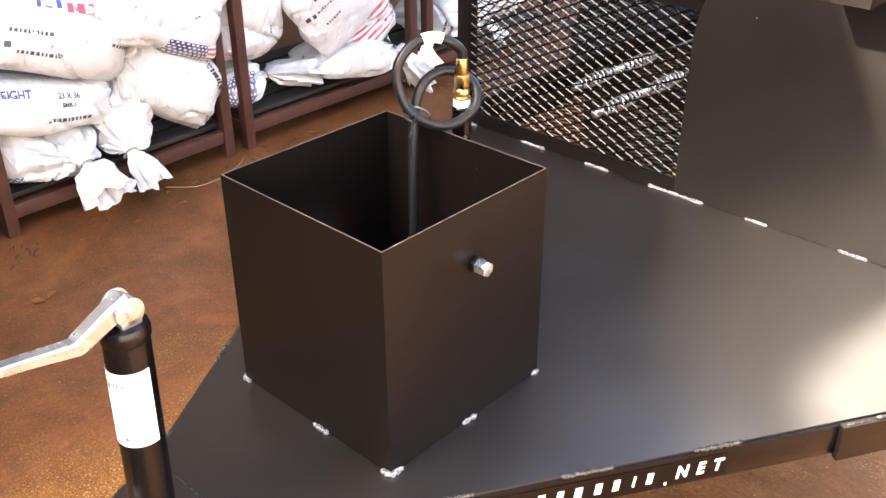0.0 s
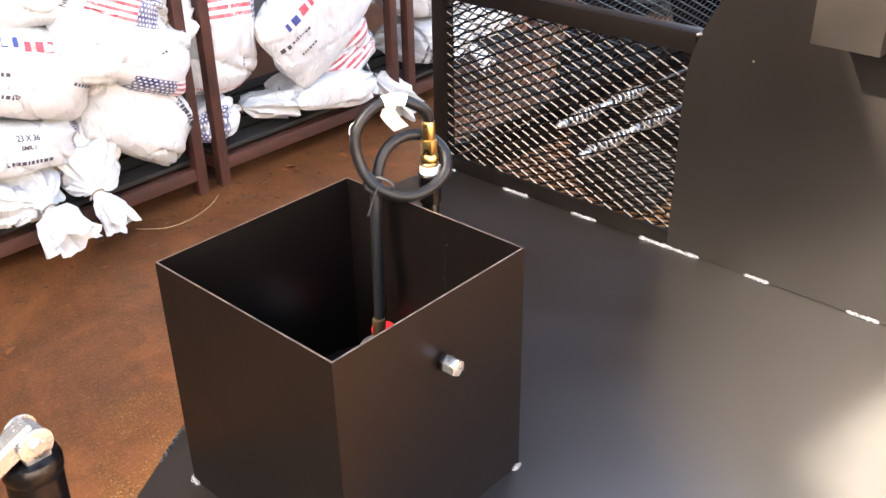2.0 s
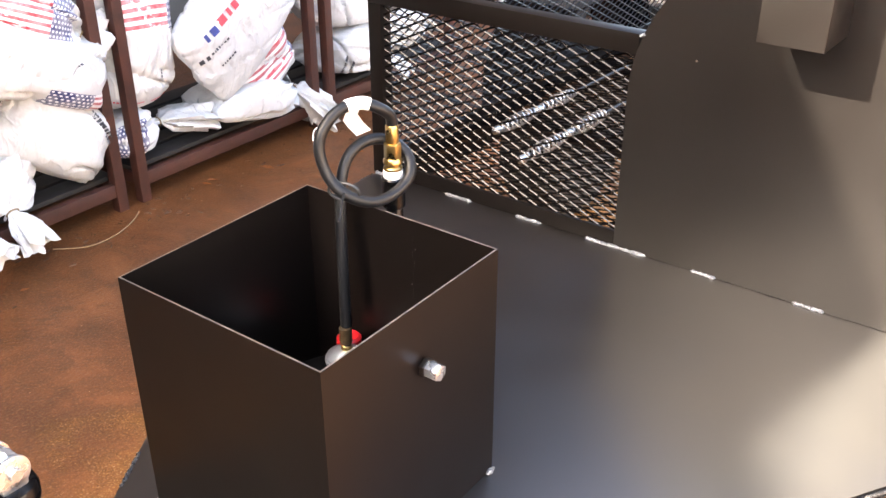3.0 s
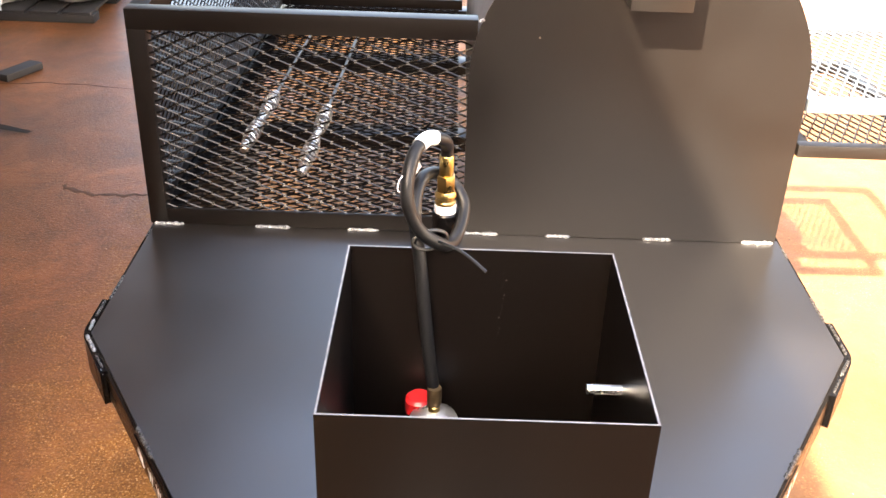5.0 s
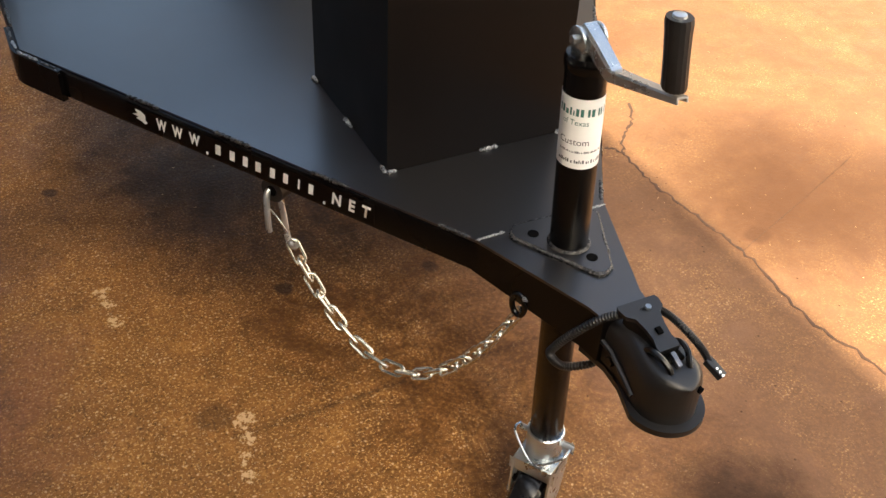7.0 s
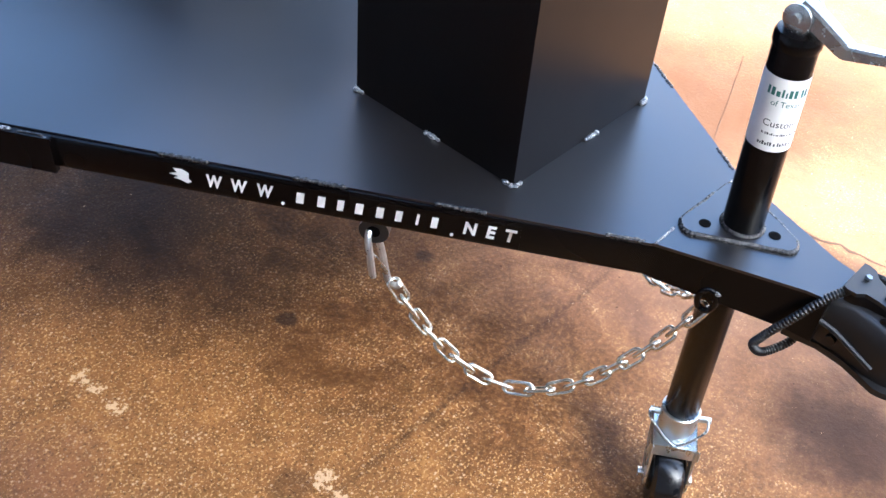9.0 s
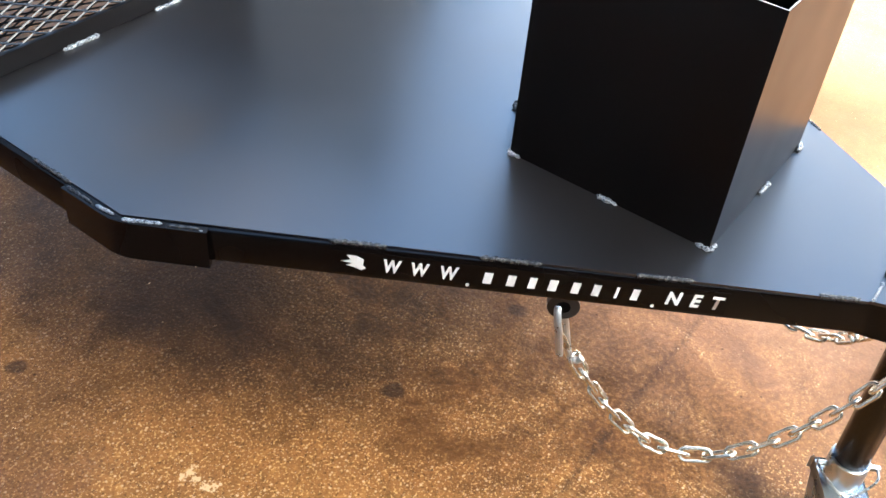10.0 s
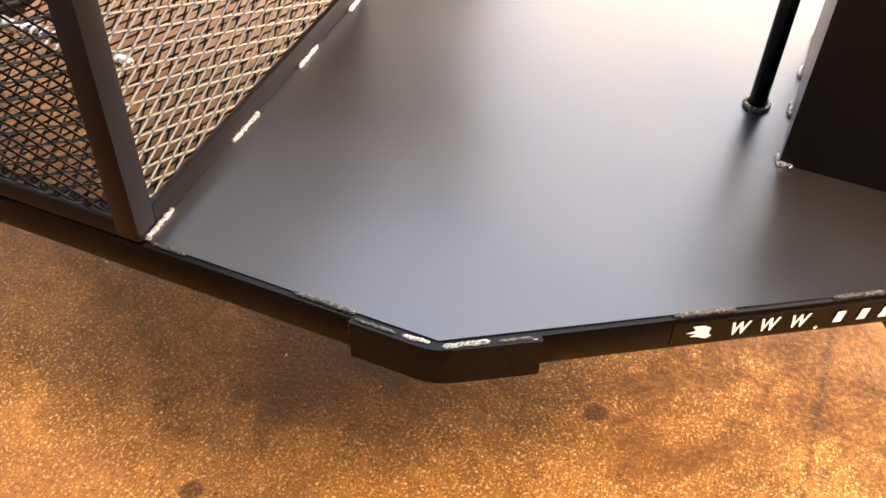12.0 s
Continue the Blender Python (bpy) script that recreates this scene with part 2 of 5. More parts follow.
def woven_sack():
    k = Nodes("white_woven_plastic")
    w1 = k.tree.nodes.new("ShaderNodeTexWave")
    w1.inputs["Scale"].default_value = 260
    w1.bands_direction = "X"
    w2 = k.tree.nodes.new("ShaderNodeTexWave")
    w2.inputs["Scale"].default_value = 260
    w2.bands_direction = "Z"
    for w in (w1, w2):
        k.put(w.inputs["Vector"], k.coord.outputs["Object"])
    weave = k.math("ADD", w1.outputs["Fac"], w2.outputs["Fac"])
    grime = k.noise(7, 5, 0.7)
    stretch = k.tree.nodes.new("ShaderNodeMapping")
    stretch.inputs["Scale"].default_value = (4.0, 14.0, 6.0)
    stretch.inputs["Rotation"].default_value = (0.5, 0.3, 0.6)
    k.put(stretch.inputs["Vector"], k.coord.outputs["Object"])
    fold = k.noise(1.0, 3, 0.5, vec=stretch.outputs[0], dist=0.25)
    crease = k.math("ADD", k.ramp(fold, (0.45, 0.0), (0.5, 0.5), (0.55, 0.0)), fold)
    base = k.ramp(grime, (0.25, (0.38, 0.37, 0.335)), (0.44, (0.55, 0.55, 0.53)), (0.8, (0.63, 0.635, 0.625)))
    return k.done(Base_Color=base, Roughness=0.45, Normal=k.bump(crease, 0.40, 0.017, k.bump(weave, 0.10, 0.001)))


def flag_print():
    k = Nodes("flag_print")
    sepn = k.tree.nodes.new("ShaderNodeSeparateXYZ")
    k.put(sepn.inputs[0], k.coord.outputs["UV"])
    u, v = sepn.outputs[0], sepn.outputs[1]
    stripe = k.math("GREATER_THAN", k.math("FRACT", k.math("MULTIPLY", v, 6.5)), 0.5)
    base = k.mix(stripe, (0.78, 0.76, 0.74), (0.42, 0.03, 0.045))
    row = k.math("MULTIPLY", v, 9.0)
    du = k.math("SUBTRACT", k.math("FRACT", k.math("ADD", k.math("MULTIPLY", u, 22.0), k.math("MULTIPLY", k.math("FLOOR", row), 0.5))), 0.5)
    dv = k.math("SUBTRACT", k.math("FRACT", row), 0.5)
    star = k.math("LESS_THAN", k.math("ADD", k.math("MULTIPLY", du, du), k.math("MULTIPLY", dv, dv)), 0.075)
    blue = k.mix(star, (0.012, 0.022, 0.11), (0.75, 0.75, 0.78))
    base = k.mix(k.math("GREATER_THAN", u, 0.6), base, blue)
    base = k.mix(k.ramp(k.noise(30, 4), (0.35, 0.0), (0.75, 0.4)), base, (0.78, 0.77, 0.75))
    return k.done(Base_Color=base, Roughness=0.45)


PAINT = painted_steel("black_paint", (0.0042, 0.0035, 0.0032), 0.30, 0.35)
PAINT_SHEET = painted_steel("black_sheet_paint", (0.0036, 0.0026, 0.0022), 0.36, 0.18)
# same paint as the box; a lighter, glossier copy for the sky's light
PAINT_DECK = painted_steel("black_deck_paint", (0.0072, 0.0057, 0.0047), 0.31, 1.0, 1.56)
PAINT_GLOSS = painted_steel("black_gloss_paint", (0.0026, 0.0023, 0.0023), 0.24, 0.26)
PAINT_RAIL = painted_steel("black_rail_paint", (0.0026, 0.0022, 0.0021), 0.26, 0.16)
PAINT_PLATE = painted_steel("heat_paint", (0.0033, 0.0023, 0.0018), 0.36, 0.66)
PAINT_CAST = painted_steel("coupler_paint", (0.0075, 0.0065, 0.0060), 0.44, 0.5)
PAINT_MESH = painted_steel("mesh_paint", (0.0028, 0.0022, 0.0018), 0.22, 0.32)
ZINC = plain("zinc_plate", (0.50, 0.53, 0.54), 0.28, 0.85, 0.08, 22, 0.06)
BRIGHT_ZINC = plain("bright_zinc", (0.52, 0.53, 0.52), 0.30, 0.85, 0.15, 40, 0.1)
CHAIN_ZINC = plain("chain_zinc", (0.68, 0.66, 0.58), 0.22, 0.92, 0.2, 60, 0.1)
GALV = plain("galvanised_steel", (0.22, 0.25, 0.28), 0.45, 0.7, 0.18, 40, 0.2)
BRASS = plain("brass", (0.42, 0.29, 0.11), 0.30, 1.0, 0.12, 50, 0.05)
WELD = plain("weld_bead", (0.33, 0.335, 0.34), 0.30, 0.85, 0.85, 420, 1.0)
PAINTED_WELD = plain("painted_weld", (0.045, 0.043, 0.042), 0.27, 0.55, 0.5, 150, 0.8)
EDGE = plain("bare_cut_edge", (0.32, 0.27, 0.23), 0.35, 0.8, 0.3, 60, 0.2)
RUBBER = plain("black_rubber", (0.009, 0.009, 0.0095), 0.42, 0.0, 0.25, 40, 0.2)
HOSE = painted_steel("rubber_hose", (0.0060, 0.0062, 0.0068), 0.40, 0.26)
TYRE = plain("tyre_rubber", (0.010, 0.010, 0.010), 0.7, 0.0, 0.3, 30, 0.3)
WHITE = plain("white_label", (0.80, 0.80, 0.78), 0.4, 0.0, 0.04, 20, 0.03)
VINYL = plain("white_vinyl", (0.82, 0.82, 0.80), 0.4, 0.0, 0.03, 20, 0.02)
SPRING = plain("spring_steel", (0.55, 0.55, 0.54), 0.32, 0.85, 0.3, 80, 0.1)
WHEEL = plain("hard_black_plastic", (0.006, 0.006, 0.007), 0.24, 0.0, 0.3, 30, 0.15)
INK_GREEN = plain("green_ink", (0.03, 0.13, 0.11), 0.5, 0.0, 0.1, 20, 0.0)
INK = plain("grey_ink", (0.045, 0.047, 0.055), 0.5, 0.0, 0.2, 60, 0.0)
INK_BLUE = plain("blue_ink", (0.03, 0.05, 0.2), 0.5, 0.0, 0.2, 60, 0.0)
INK_RED = plain("red_ink", (0.6, 0.05, 0.07), 0.5, 0.0, 0.2, 60, 0.0)
RED = plain("red_plastic", (0.42, 0.012, 0.016), 0.38, 0.0, 0.08, 40, 0.05)
TAPE = plain("white_tape", (0.78, 0.77, 0.74), 0.55, 0.0, 0.06, 80, 0.2)
RUST = plain("rust_red_steel", (0.043, 0.0108, 0.0046), 0.62, 0.0, 0.4, 14, 0.4)
# also fills holes, slots and gaps: near-black solids stand in for shaded openings
DARK = painted_steel("dark_void_steel", (0.0022, 0.0020, 0.0020), 0.8, 0.03)
WOOD = plain("near_black_wood", (0.011, 0.0085, 0.0065), 0.75, 0.0, 0.4, 18, 0.4)
LEAF = plain("dry_leaf", (0.30, 0.12, 0.04), 0.7, 0.0, 0.35, 40, 0.3)
STRAW = plain("pale_twine", (0.26, 0.18, 0.09), 0.7, 0.0, 0.3, 60, 0.3)
ROOF = plain("canopy_sheet", (0.16, 0.145, 0.13), 0.5, 0.1, 0.12, 3, 0.1)
WALL = plain("wall_sheet", (0.11, 0.10, 0.09), 0.6, 0.0, 0.15, 4, 0.2)
CRACK = plain("crack_fill", (0.052, 0.022, 0.009), 0.85, 0.0, 0.5, 70, 0.4)
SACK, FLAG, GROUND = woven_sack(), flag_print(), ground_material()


# ---- shapes ----
def world_of(ob):
    m = ob.matrix_basis.copy()
    return world_of(ob.parent) @ ob.matrix_parent_inverse @ m if ob.parent else m


def mesh_from(name, bm, mat, smooth=35, bevel=0.0):
    if bevel:
        sharp = [e for e in bm.edges if len(e.link_faces) == 2 and e.calc_face_angle(0) > 0.5]
        bmesh.ops.bevel(bm, geom=sharp, offset=bevel, segments=2, profile=0.6, affect="EDGES", clamp_overlap=True)
    bmesh.ops.recalc_face_normals(bm, faces=bm.faces)
    me = bpy.data.meshes.new(name)
    bm.to_mesh(me)
    bm.free()
    me.materials.append(mat)
    if smooth:
        smooth = min(smooth, 22) if bevel else smooth
        me.polygons.foreach_set("use_smooth", [True] * len(me.polygons))
        me.set_sharp_from_angle(angle=radians(smooth))
    return me


def under(ob, parent):
    ob.parent = parent
    ob.matrix_parent_inverse = world_of(parent).inverted()
    return ob


def part(name, bm, mat, parent, label="", smooth=35, bevel=0.0, kind=""):
    ob = new(name, mesh_from(name, bm, mat, smooth, bevel))
    if parent:
        under(ob, parent)
    return tagged(ob, label, kind=kind)


def piece(name, me, m, parent):
    ob = new(name, me)
    under(ob, parent)
    ob.matrix_basis = m
    return ob


def thing(name, place, label, category, group="", kind=""):
    ob = new(name)
    ob.empty_display_size = 0.05
    ob.matrix_basis = Matrix.Translation(place)
    return tagged(ob, label, category, group, kind)


def box(x0, y0, z0, x1, y1, z1, bm=None):
    bm = bm or bmesh.new()
    bmesh.ops.create_cube(bm, size=1, matrix=Matrix.LocRotScale(((x0 + x1) / 2, (y0 + y1) / 2, (z0 + z1) / 2), None, (x1 - x0, y1 - y0, z1 - z0)))
    return bm


def prism(points, z0, z1, bm=None):
    """An upright solid over a plan outline."""
    bm = bm or bmesh.new()
    low = [bm.verts.new((x, y, z0)) for x, y in points]
    high = [bm.verts.new((x, y, z1)) for x, y in points]
    bm.faces.new(low[::-1]), bm.faces.new(high)
    n = len(points)
    for i in range(n):
        bm.faces.new((low[i], low[(i + 1) % n], high[(i + 1) % n], high[i]))
    return bm


def bar(a, b, width, height, up=(0, 0, 1), bm=None):
    """A square bar from a to b; height runs along up."""
    a, b = Vector(a), Vector(b)
    way = b - a
    side = way.cross(Vector(up)).normalized()
    top = side.cross(way).normalized()
    m = Matrix((side, way.normalized(), top)).transposed().to_4x4()
    m.translation = (a + b) / 2
    bm = bm or bmesh.new()
    bmesh.ops.create_cube(bm, size=1, matrix=m @ Matrix.Diagonal((width, way.length, height, 1)))
    return bm


def rod(a, b, r, r2=None, sides=20, bm=None):
    a, b = Vector(a), Vector(b)
    way = b - a
    m = way.to_track_quat("Z", "Y").to_matrix().to_4x4()
    m.translation = (a + b) / 2
    bm = bm or bmesh.new()
    bmesh.ops.create_cone(bm, cap_ends=True, segments=sides, radius1=r, radius2=r if r2 is None else r2, depth=way.length, matrix=m)
    return bm


def lathe(profile, place, sides=28, axis="Z", bm=None):
    """Rings (r, h) turned about an axis at a place."""
    bm = bm or bmesh.new()
    turn = {"Z": Matrix(), "X": Matrix.Rotation(radians(90), 4, "Y"), "Y": Matrix.Rotation(radians(-90), 4, "X")}[axis]
    m = Matrix.Translation(place) @ turn
    rings = [[bm.verts.new(m @ Vector((r * math.cos(2 * math.pi * i / sides), r * math.sin(2 * math.pi * i / sides), h))) for i in range(sides)] for r, h in profile]
    for lo, hi in zip(rings, rings[1:]):
        for i in range(sides):
            bm.faces.new((lo[i], lo[(i + 1) % sides], hi[(i + 1) % sides], hi[i]))
    bm.faces.new(rings[0][::-1]), bm.faces.new(rings[-1])
    return bm


def curve_points(points, steps=10, closed=False):
    """A smooth line through the points."""
    p = [Vector(q) for q in points]
    n = len(p)
    out = []
    for i in range(n if closed else n - 1):
        a, b, c, d = ((p[(i - 1) % n], p[i], p[(i + 1) % n], p[(i + 2) % n]) if closed else
                      (p[max(i - 1, 0)], p[i], p[i + 1], p[min(i + 2, n - 1)]))
        for s in range(steps):
            t = s / steps
            out.append(0.5 * (2 * b + (c - a) * t + (2 * a - 5 * b + 4 * c - d) * t * t + (3 * b - a - 3 * c + d) * t ** 3))
    if not closed:
        out.append(p[-1])
    return out


def sweep(line, radius, sides=10, closed=False, bm=None, flat=1.0):
    """A round tube along a line; radius may be a function of the share of its length."""
    bm = bm or bmesh.new()
    n = len(line)
    rings, ref = [], None
    for i, q in enumerate(line):
        way = (line[(i + 1) % n] - line[i - 1]) if closed else (line[min(i + 1, n - 1)] - line[max(i - 1, 0)])
        way.normalize()
        if ref is None:
            ref = way.orthogonal().normalized()
        ref = (ref - way * ref.dot(way)).normalized()
        other = way.cross(ref)
        r = radius(i / max(1, n - 1)) if callable(radius) else radius
        rings.append([bm.verts.new(q + r * (math.cos(a) * ref + flat * math.sin(a) * other)) for a in (2 * math.pi * k / sides for k in range(sides))])
    for i in range(n if closed else n - 1):
        lo, hi = rings[i], rings[(i + 1) % n]
        for k in range(sides):
            bm.faces.new((lo[k], lo[(k + 1) % sides], hi[(k + 1) % sides], hi[k]))
    if not closed:
        bm.faces.new(rings[0][::-1]), bm.faces.new(rings[-1])
    return bm


def weld(a, b, parent, r=0.006, mat=None, name="weld_bead"):
    """A lumpy weld bead laid along an edge: overlapping ripples with a ragged outline."""
    a, b = Vector(a), Vector(b)
    n = max(8, int((b - a).length / 0.0022))
    seed = a.x * 7 + a.y * 3
    side = (b - a).cross(Vector((0, 0, 1))).normalized() if (b - a).cross(Vector((0, 0, 1))).length > 1e-6 else Vector((1, 0, 0))
    line = [a.lerp(b, i / n) + side * (r * 0.28 * noise.noise(Vector((i * 0.45, seed, 4.1)))) for i in range(n + 1)]
    prof = [0.78 * r * (0.80 + (0.25 if mat else 0.60) * noise.noise(Vector((i * 0.40, seed, 0.3))) + 0.12 * abs(math.sin(i * 1.05))) for i in range(n + 1)]
    for e, k in ((0, 0.35), (1, 0.7), (-1, 0.35), (-2, 0.7)):
        prof[e] *= k
    return part(name, sweep(line, lambda s: prof[min(n, round(s * n))], 9), mat or WELD, parent, smooth=50)


def expanded(name, origin, across, along, width, height, parent, mat, lwd=0.050, swd=0.0235, strand=0.0038, thick=0.0026, label=""):
    """A panel of expanded metal: staggered wavy strands that meet in diamonds."""
    o, U, V = Vector(origin), Vector(across).normalized(), Vector(along).normalized()
    W = U.cross(V)
    st, ct = math.sin(radians(50)), math.cos(radians(50))
    nu, nv = int(width / (lwd / 2)), int(height / (swd / 2))
    du, dv = width / nu, height / nv
    verts, faces = [], []
    for k in range(nv):
        line = []
        for i in range(nu + 1):
            v = k * dv + dv * ((i + k) % 2)
            u = i * du
            flat = 0.09 * du
            side = 1 if (i + k) % 2 else -1
            v -= side * strand * 0.5
            if i:
                line.append((u - flat, v))
            if i < nu:
                line.append((u + flat, v))
        # flat strands, each tilted out of the sheet towards the side that its slope faces
        n = len(line)
        for j, (u, v) in enumerate(line):
            pu, pv = line[max(j - 1, 0)]
            qu, qv = line[min(j + 1, n - 1)]
            way = U * (qu - pu) + V * (qv - pv)
            way.normalize()
            up = W.cross(way)
            up = up if up.dot(V) > 0 else -up
            broad = up * ct + W * st
            thin = broad.cross(way).normalized()
            p = o + U * u + V * v
            verts += [p - broad * (strand / 2) - thin * (thick / 2), p + broad * (strand / 2) - thin * (thick / 2), p + broad * (strand / 2) + thin * (thick / 2), p - broad * (strand / 2) + thin * (thick / 2)]
        base = len(verts) - 4 * n
        for i in range(n - 1):
            lo, hi = base + 4 * i, base + 4 * (i + 1)
            for q in range(4):
                faces.append((lo + q, lo + (q + 1) % 4, hi + (q + 1) % 4, hi + q))
    me = bpy.data.meshes.new(name)
    me.from_pydata([tuple(q) for q in verts], [], faces)
    me.materials.append(mat)
    ob = new(name, me)
    under(ob, parent)
    return tagged(ob, label)


def letter_mesh(text, size, shear=0.0, bold=0.0):
    """The outline of a word as a flat mesh, centred, in the plane of x and y."""
    cu = bpy.data.curves.new("word", "FONT")
    cu.body, cu.size, cu.shear, cu.align_x, cu.align_y, cu.offset = text, size, shear, "CENTER", "CENTER", bold
    ob = bpy.data.objects.new("word", cu)
    scene.collection.objects.link(ob)
    bpy.context.view_layer.update()
    me = bpy.data.meshes.new_from_object(ob.evaluated_get(bpy.context.evaluated_depsgraph_get()))
    bpy.data.objects.remove(ob)
    bpy.data.curves.remove(cu)
    return me


def add_letters(bm, text, size, m, shear=0.0, bold=0.0):
    me = letter_mesh(text, size, shear, bold)
    me.transform(m)
    bm.from_mesh(me)
    bpy.data.meshes.remove(me)


# ---- the setting ----
DECK = 0.64          # top of the deck plate
HALF = 0.657         # half width of the trailer
BEND = 0.645         # where the side rails turn into the tongue
NOSE_Y = -0.216      # front edge of the deck plate
NOSE_X = 0.117
BACK = 1.05          # face of the cage and the firebox
BOX = 0.1675         # half width of the tank box
BOX_TOP = 1.006

bm = bmesh.new()
bmesh.ops.create_grid(bm, x_segments=8, y_segments=8, size=300)
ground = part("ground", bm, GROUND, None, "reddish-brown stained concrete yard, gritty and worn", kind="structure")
tagged(ground, category="ground")


def crack(points, width, seed, stray=0.012):
    """An uneven open crack as a thin dark ribbon."""
    rng = random.Random(seed)
    line = curve_points([(x, y, 0) for x, y in points], 9)
    bm = bmesh.new()
    rows = []
    for i, q in enumerate(line):
        way = (line[min(i + 1, len(line) - 1)] - line[max(i - 1, 0)]).normalized()
        side = Vector((-way.y, way.x, 0))
        q = q + side * rng.uniform(-stray, stray)
        w = width * rng.uniform(0.35, 1.2)
        rows.append((bm.verts.new(q - side * w + Vector((0, 0, 0.0008))), bm.verts.new(q + Vector((0, 0, 0.0018))), bm.verts.new(q + side * w + Vector((0, 0, 0.0008)))))
    for a, b in zip(rows, rows[1:]):
        bm.faces.new((a[0], a[1], b[1], b[0])), bm.faces.new((a[1], a[2], b[2], b[1]))
    part("crack", bm, CRACK, ground)


crack([(0.93, -1.2), (0.90, -0.7), (0.921, -0.308), (0.882, -0.10), (0.903, 0.129), (0.897, 0.258), (0.876, 0.402), (0.865, 0.545), (0.871, 0.666), (0.841, 0.711)], 0.0055, 1, 0.007)
crack([(0.871, 0.666), (0.934, 0.744), (1.001, 0.803), (1.058, 0.894)], 0.0046, 3, 0.006)
crack([(1.058, 0.965), (1.188, 1.02)], 0.0024, 7, 0.004)
crack([(0.903, 0.166), (1.2, 0.275), (1.5, 0.39)], 0.0010, 2, 0.001)
crack([(-2.2, 3.5), (-1.9, 3.56), (-1.3, 3.5), (-0.8, 3.52)], 0.006, 4)
crack([(1.5, 3.3), (1.9, 3.2), (2.4, 3.35), (3.2, 3.3)], 0.008, 5)
crack([(-1.46, 2.5), (-1.30, 2.43), (-1.05, 2.47)], 0.012, 6)

EAVE_Z = 4.0
# unseen canopy; its edge is set so that its shade line crosses the deck
EAVE_X = 0.845 - 0.546 * EAVE_Z
canopy = part("canopy_roof", box(-9, -12, EAVE_Z, EAVE_X, 9.3, EAVE_Z + 0.08), ROOF, None, "corrugated sheet canopy over the sack racks", kind="structure")
tagged(canopy, category="roof")
# unseen wall added behind the racks; its dark sheet dims reflections
wall_back = part("wall_west", box(-3.7, -12, 0, -3.55, 9.3, EAVE_Z), WALL, None, "unseen plain wall added behind the sack racks", kind="structure")
tagged(wall_back, category="wall")

# unseen wall, added to block the low sky before the front faces
wall_south = part("wall_south", box(-9, -4.75, 0, 3.4, -4.6, 3.1), WALL, None, "unseen plain wall added to darken what the front faces reflect", kind="structure")
tagged(wall_south, category="wall")

# unseen wall, added as a reflector so the deck mirrors something bright
wall_east = part("wall_east", box(15, -26, 0, 15.3, 9, 7.5), plain("pale_reflector", (0.80, 0.78, 0.74), 0.7, 0.0, 0.05, 2, 0.1), None, "unseen pale wall added to brighten the deck's reflection", kind="structure")
tagged(wall_east, category="wall")

# unseen wall, added so the deck reflects dark instead of sky there
wall_north = part("wall_north", box(4.6, 8.6, 0, 11.5, 8.9, 10.0), plain("dark_blocker", (0.055, 0.042, 0.034), 0.7, 0.0, 0.15, 2, 0.1), None, "unseen tall dark wall added to darken the deck's reflection", kind="structure")
tagged(wall_north, category="wall")

kerb = part("kerb", box(1.75, 4.98, 0, 7.5, 5.16, 0.10), plain("faded_red_paint", (0.34, 0.15, 0.12), 0.7, 0.0, 0.15, 6, 0.2), None, "low kerb of faded red painted concrete", kind="structure", bevel=0.012)
tagged(kerb, category="kerb")

# ---- the trailer ----
trailer = thing("smoker_trailer", (0, 0.2, 0), "black painted steel trailer tongue with a flat welded deck", "trailer")
INSET = 0.008
part("deck_plate", prism([(-HALF + INSET, BACK + 0.012), (-HALF + INSET, BEND + 0.004), (-NOSE_X + 0.003, NOSE_Y), (NOSE_X - 0.003, NOSE_Y), (HALF - INSET, BEND + 0.004), (HALF - INSET, BACK + 0.012)], DECK - 0.005, DECK),
     PAINT_DECK, trailer, "smooth satin black deck plate", bevel=0.001)
RAIL_LOW, RAIL_TOP = 0.580, 0.637


def along_tongue(side, s, out=0.0, z=0.0):
    """A point s metres from the bend towards the nose, out metres outside the rail."""
    a = Vector((side * HALF, BEND, z))
    b = Vector((side * NOSE_X, NOSE_Y, z))
    way = (b - a).normalized()
    normal = Vector((-way.y, way.x, 0))
    if normal.x * side < 0:
        normal = -normal
    return a + way * s + normal * out


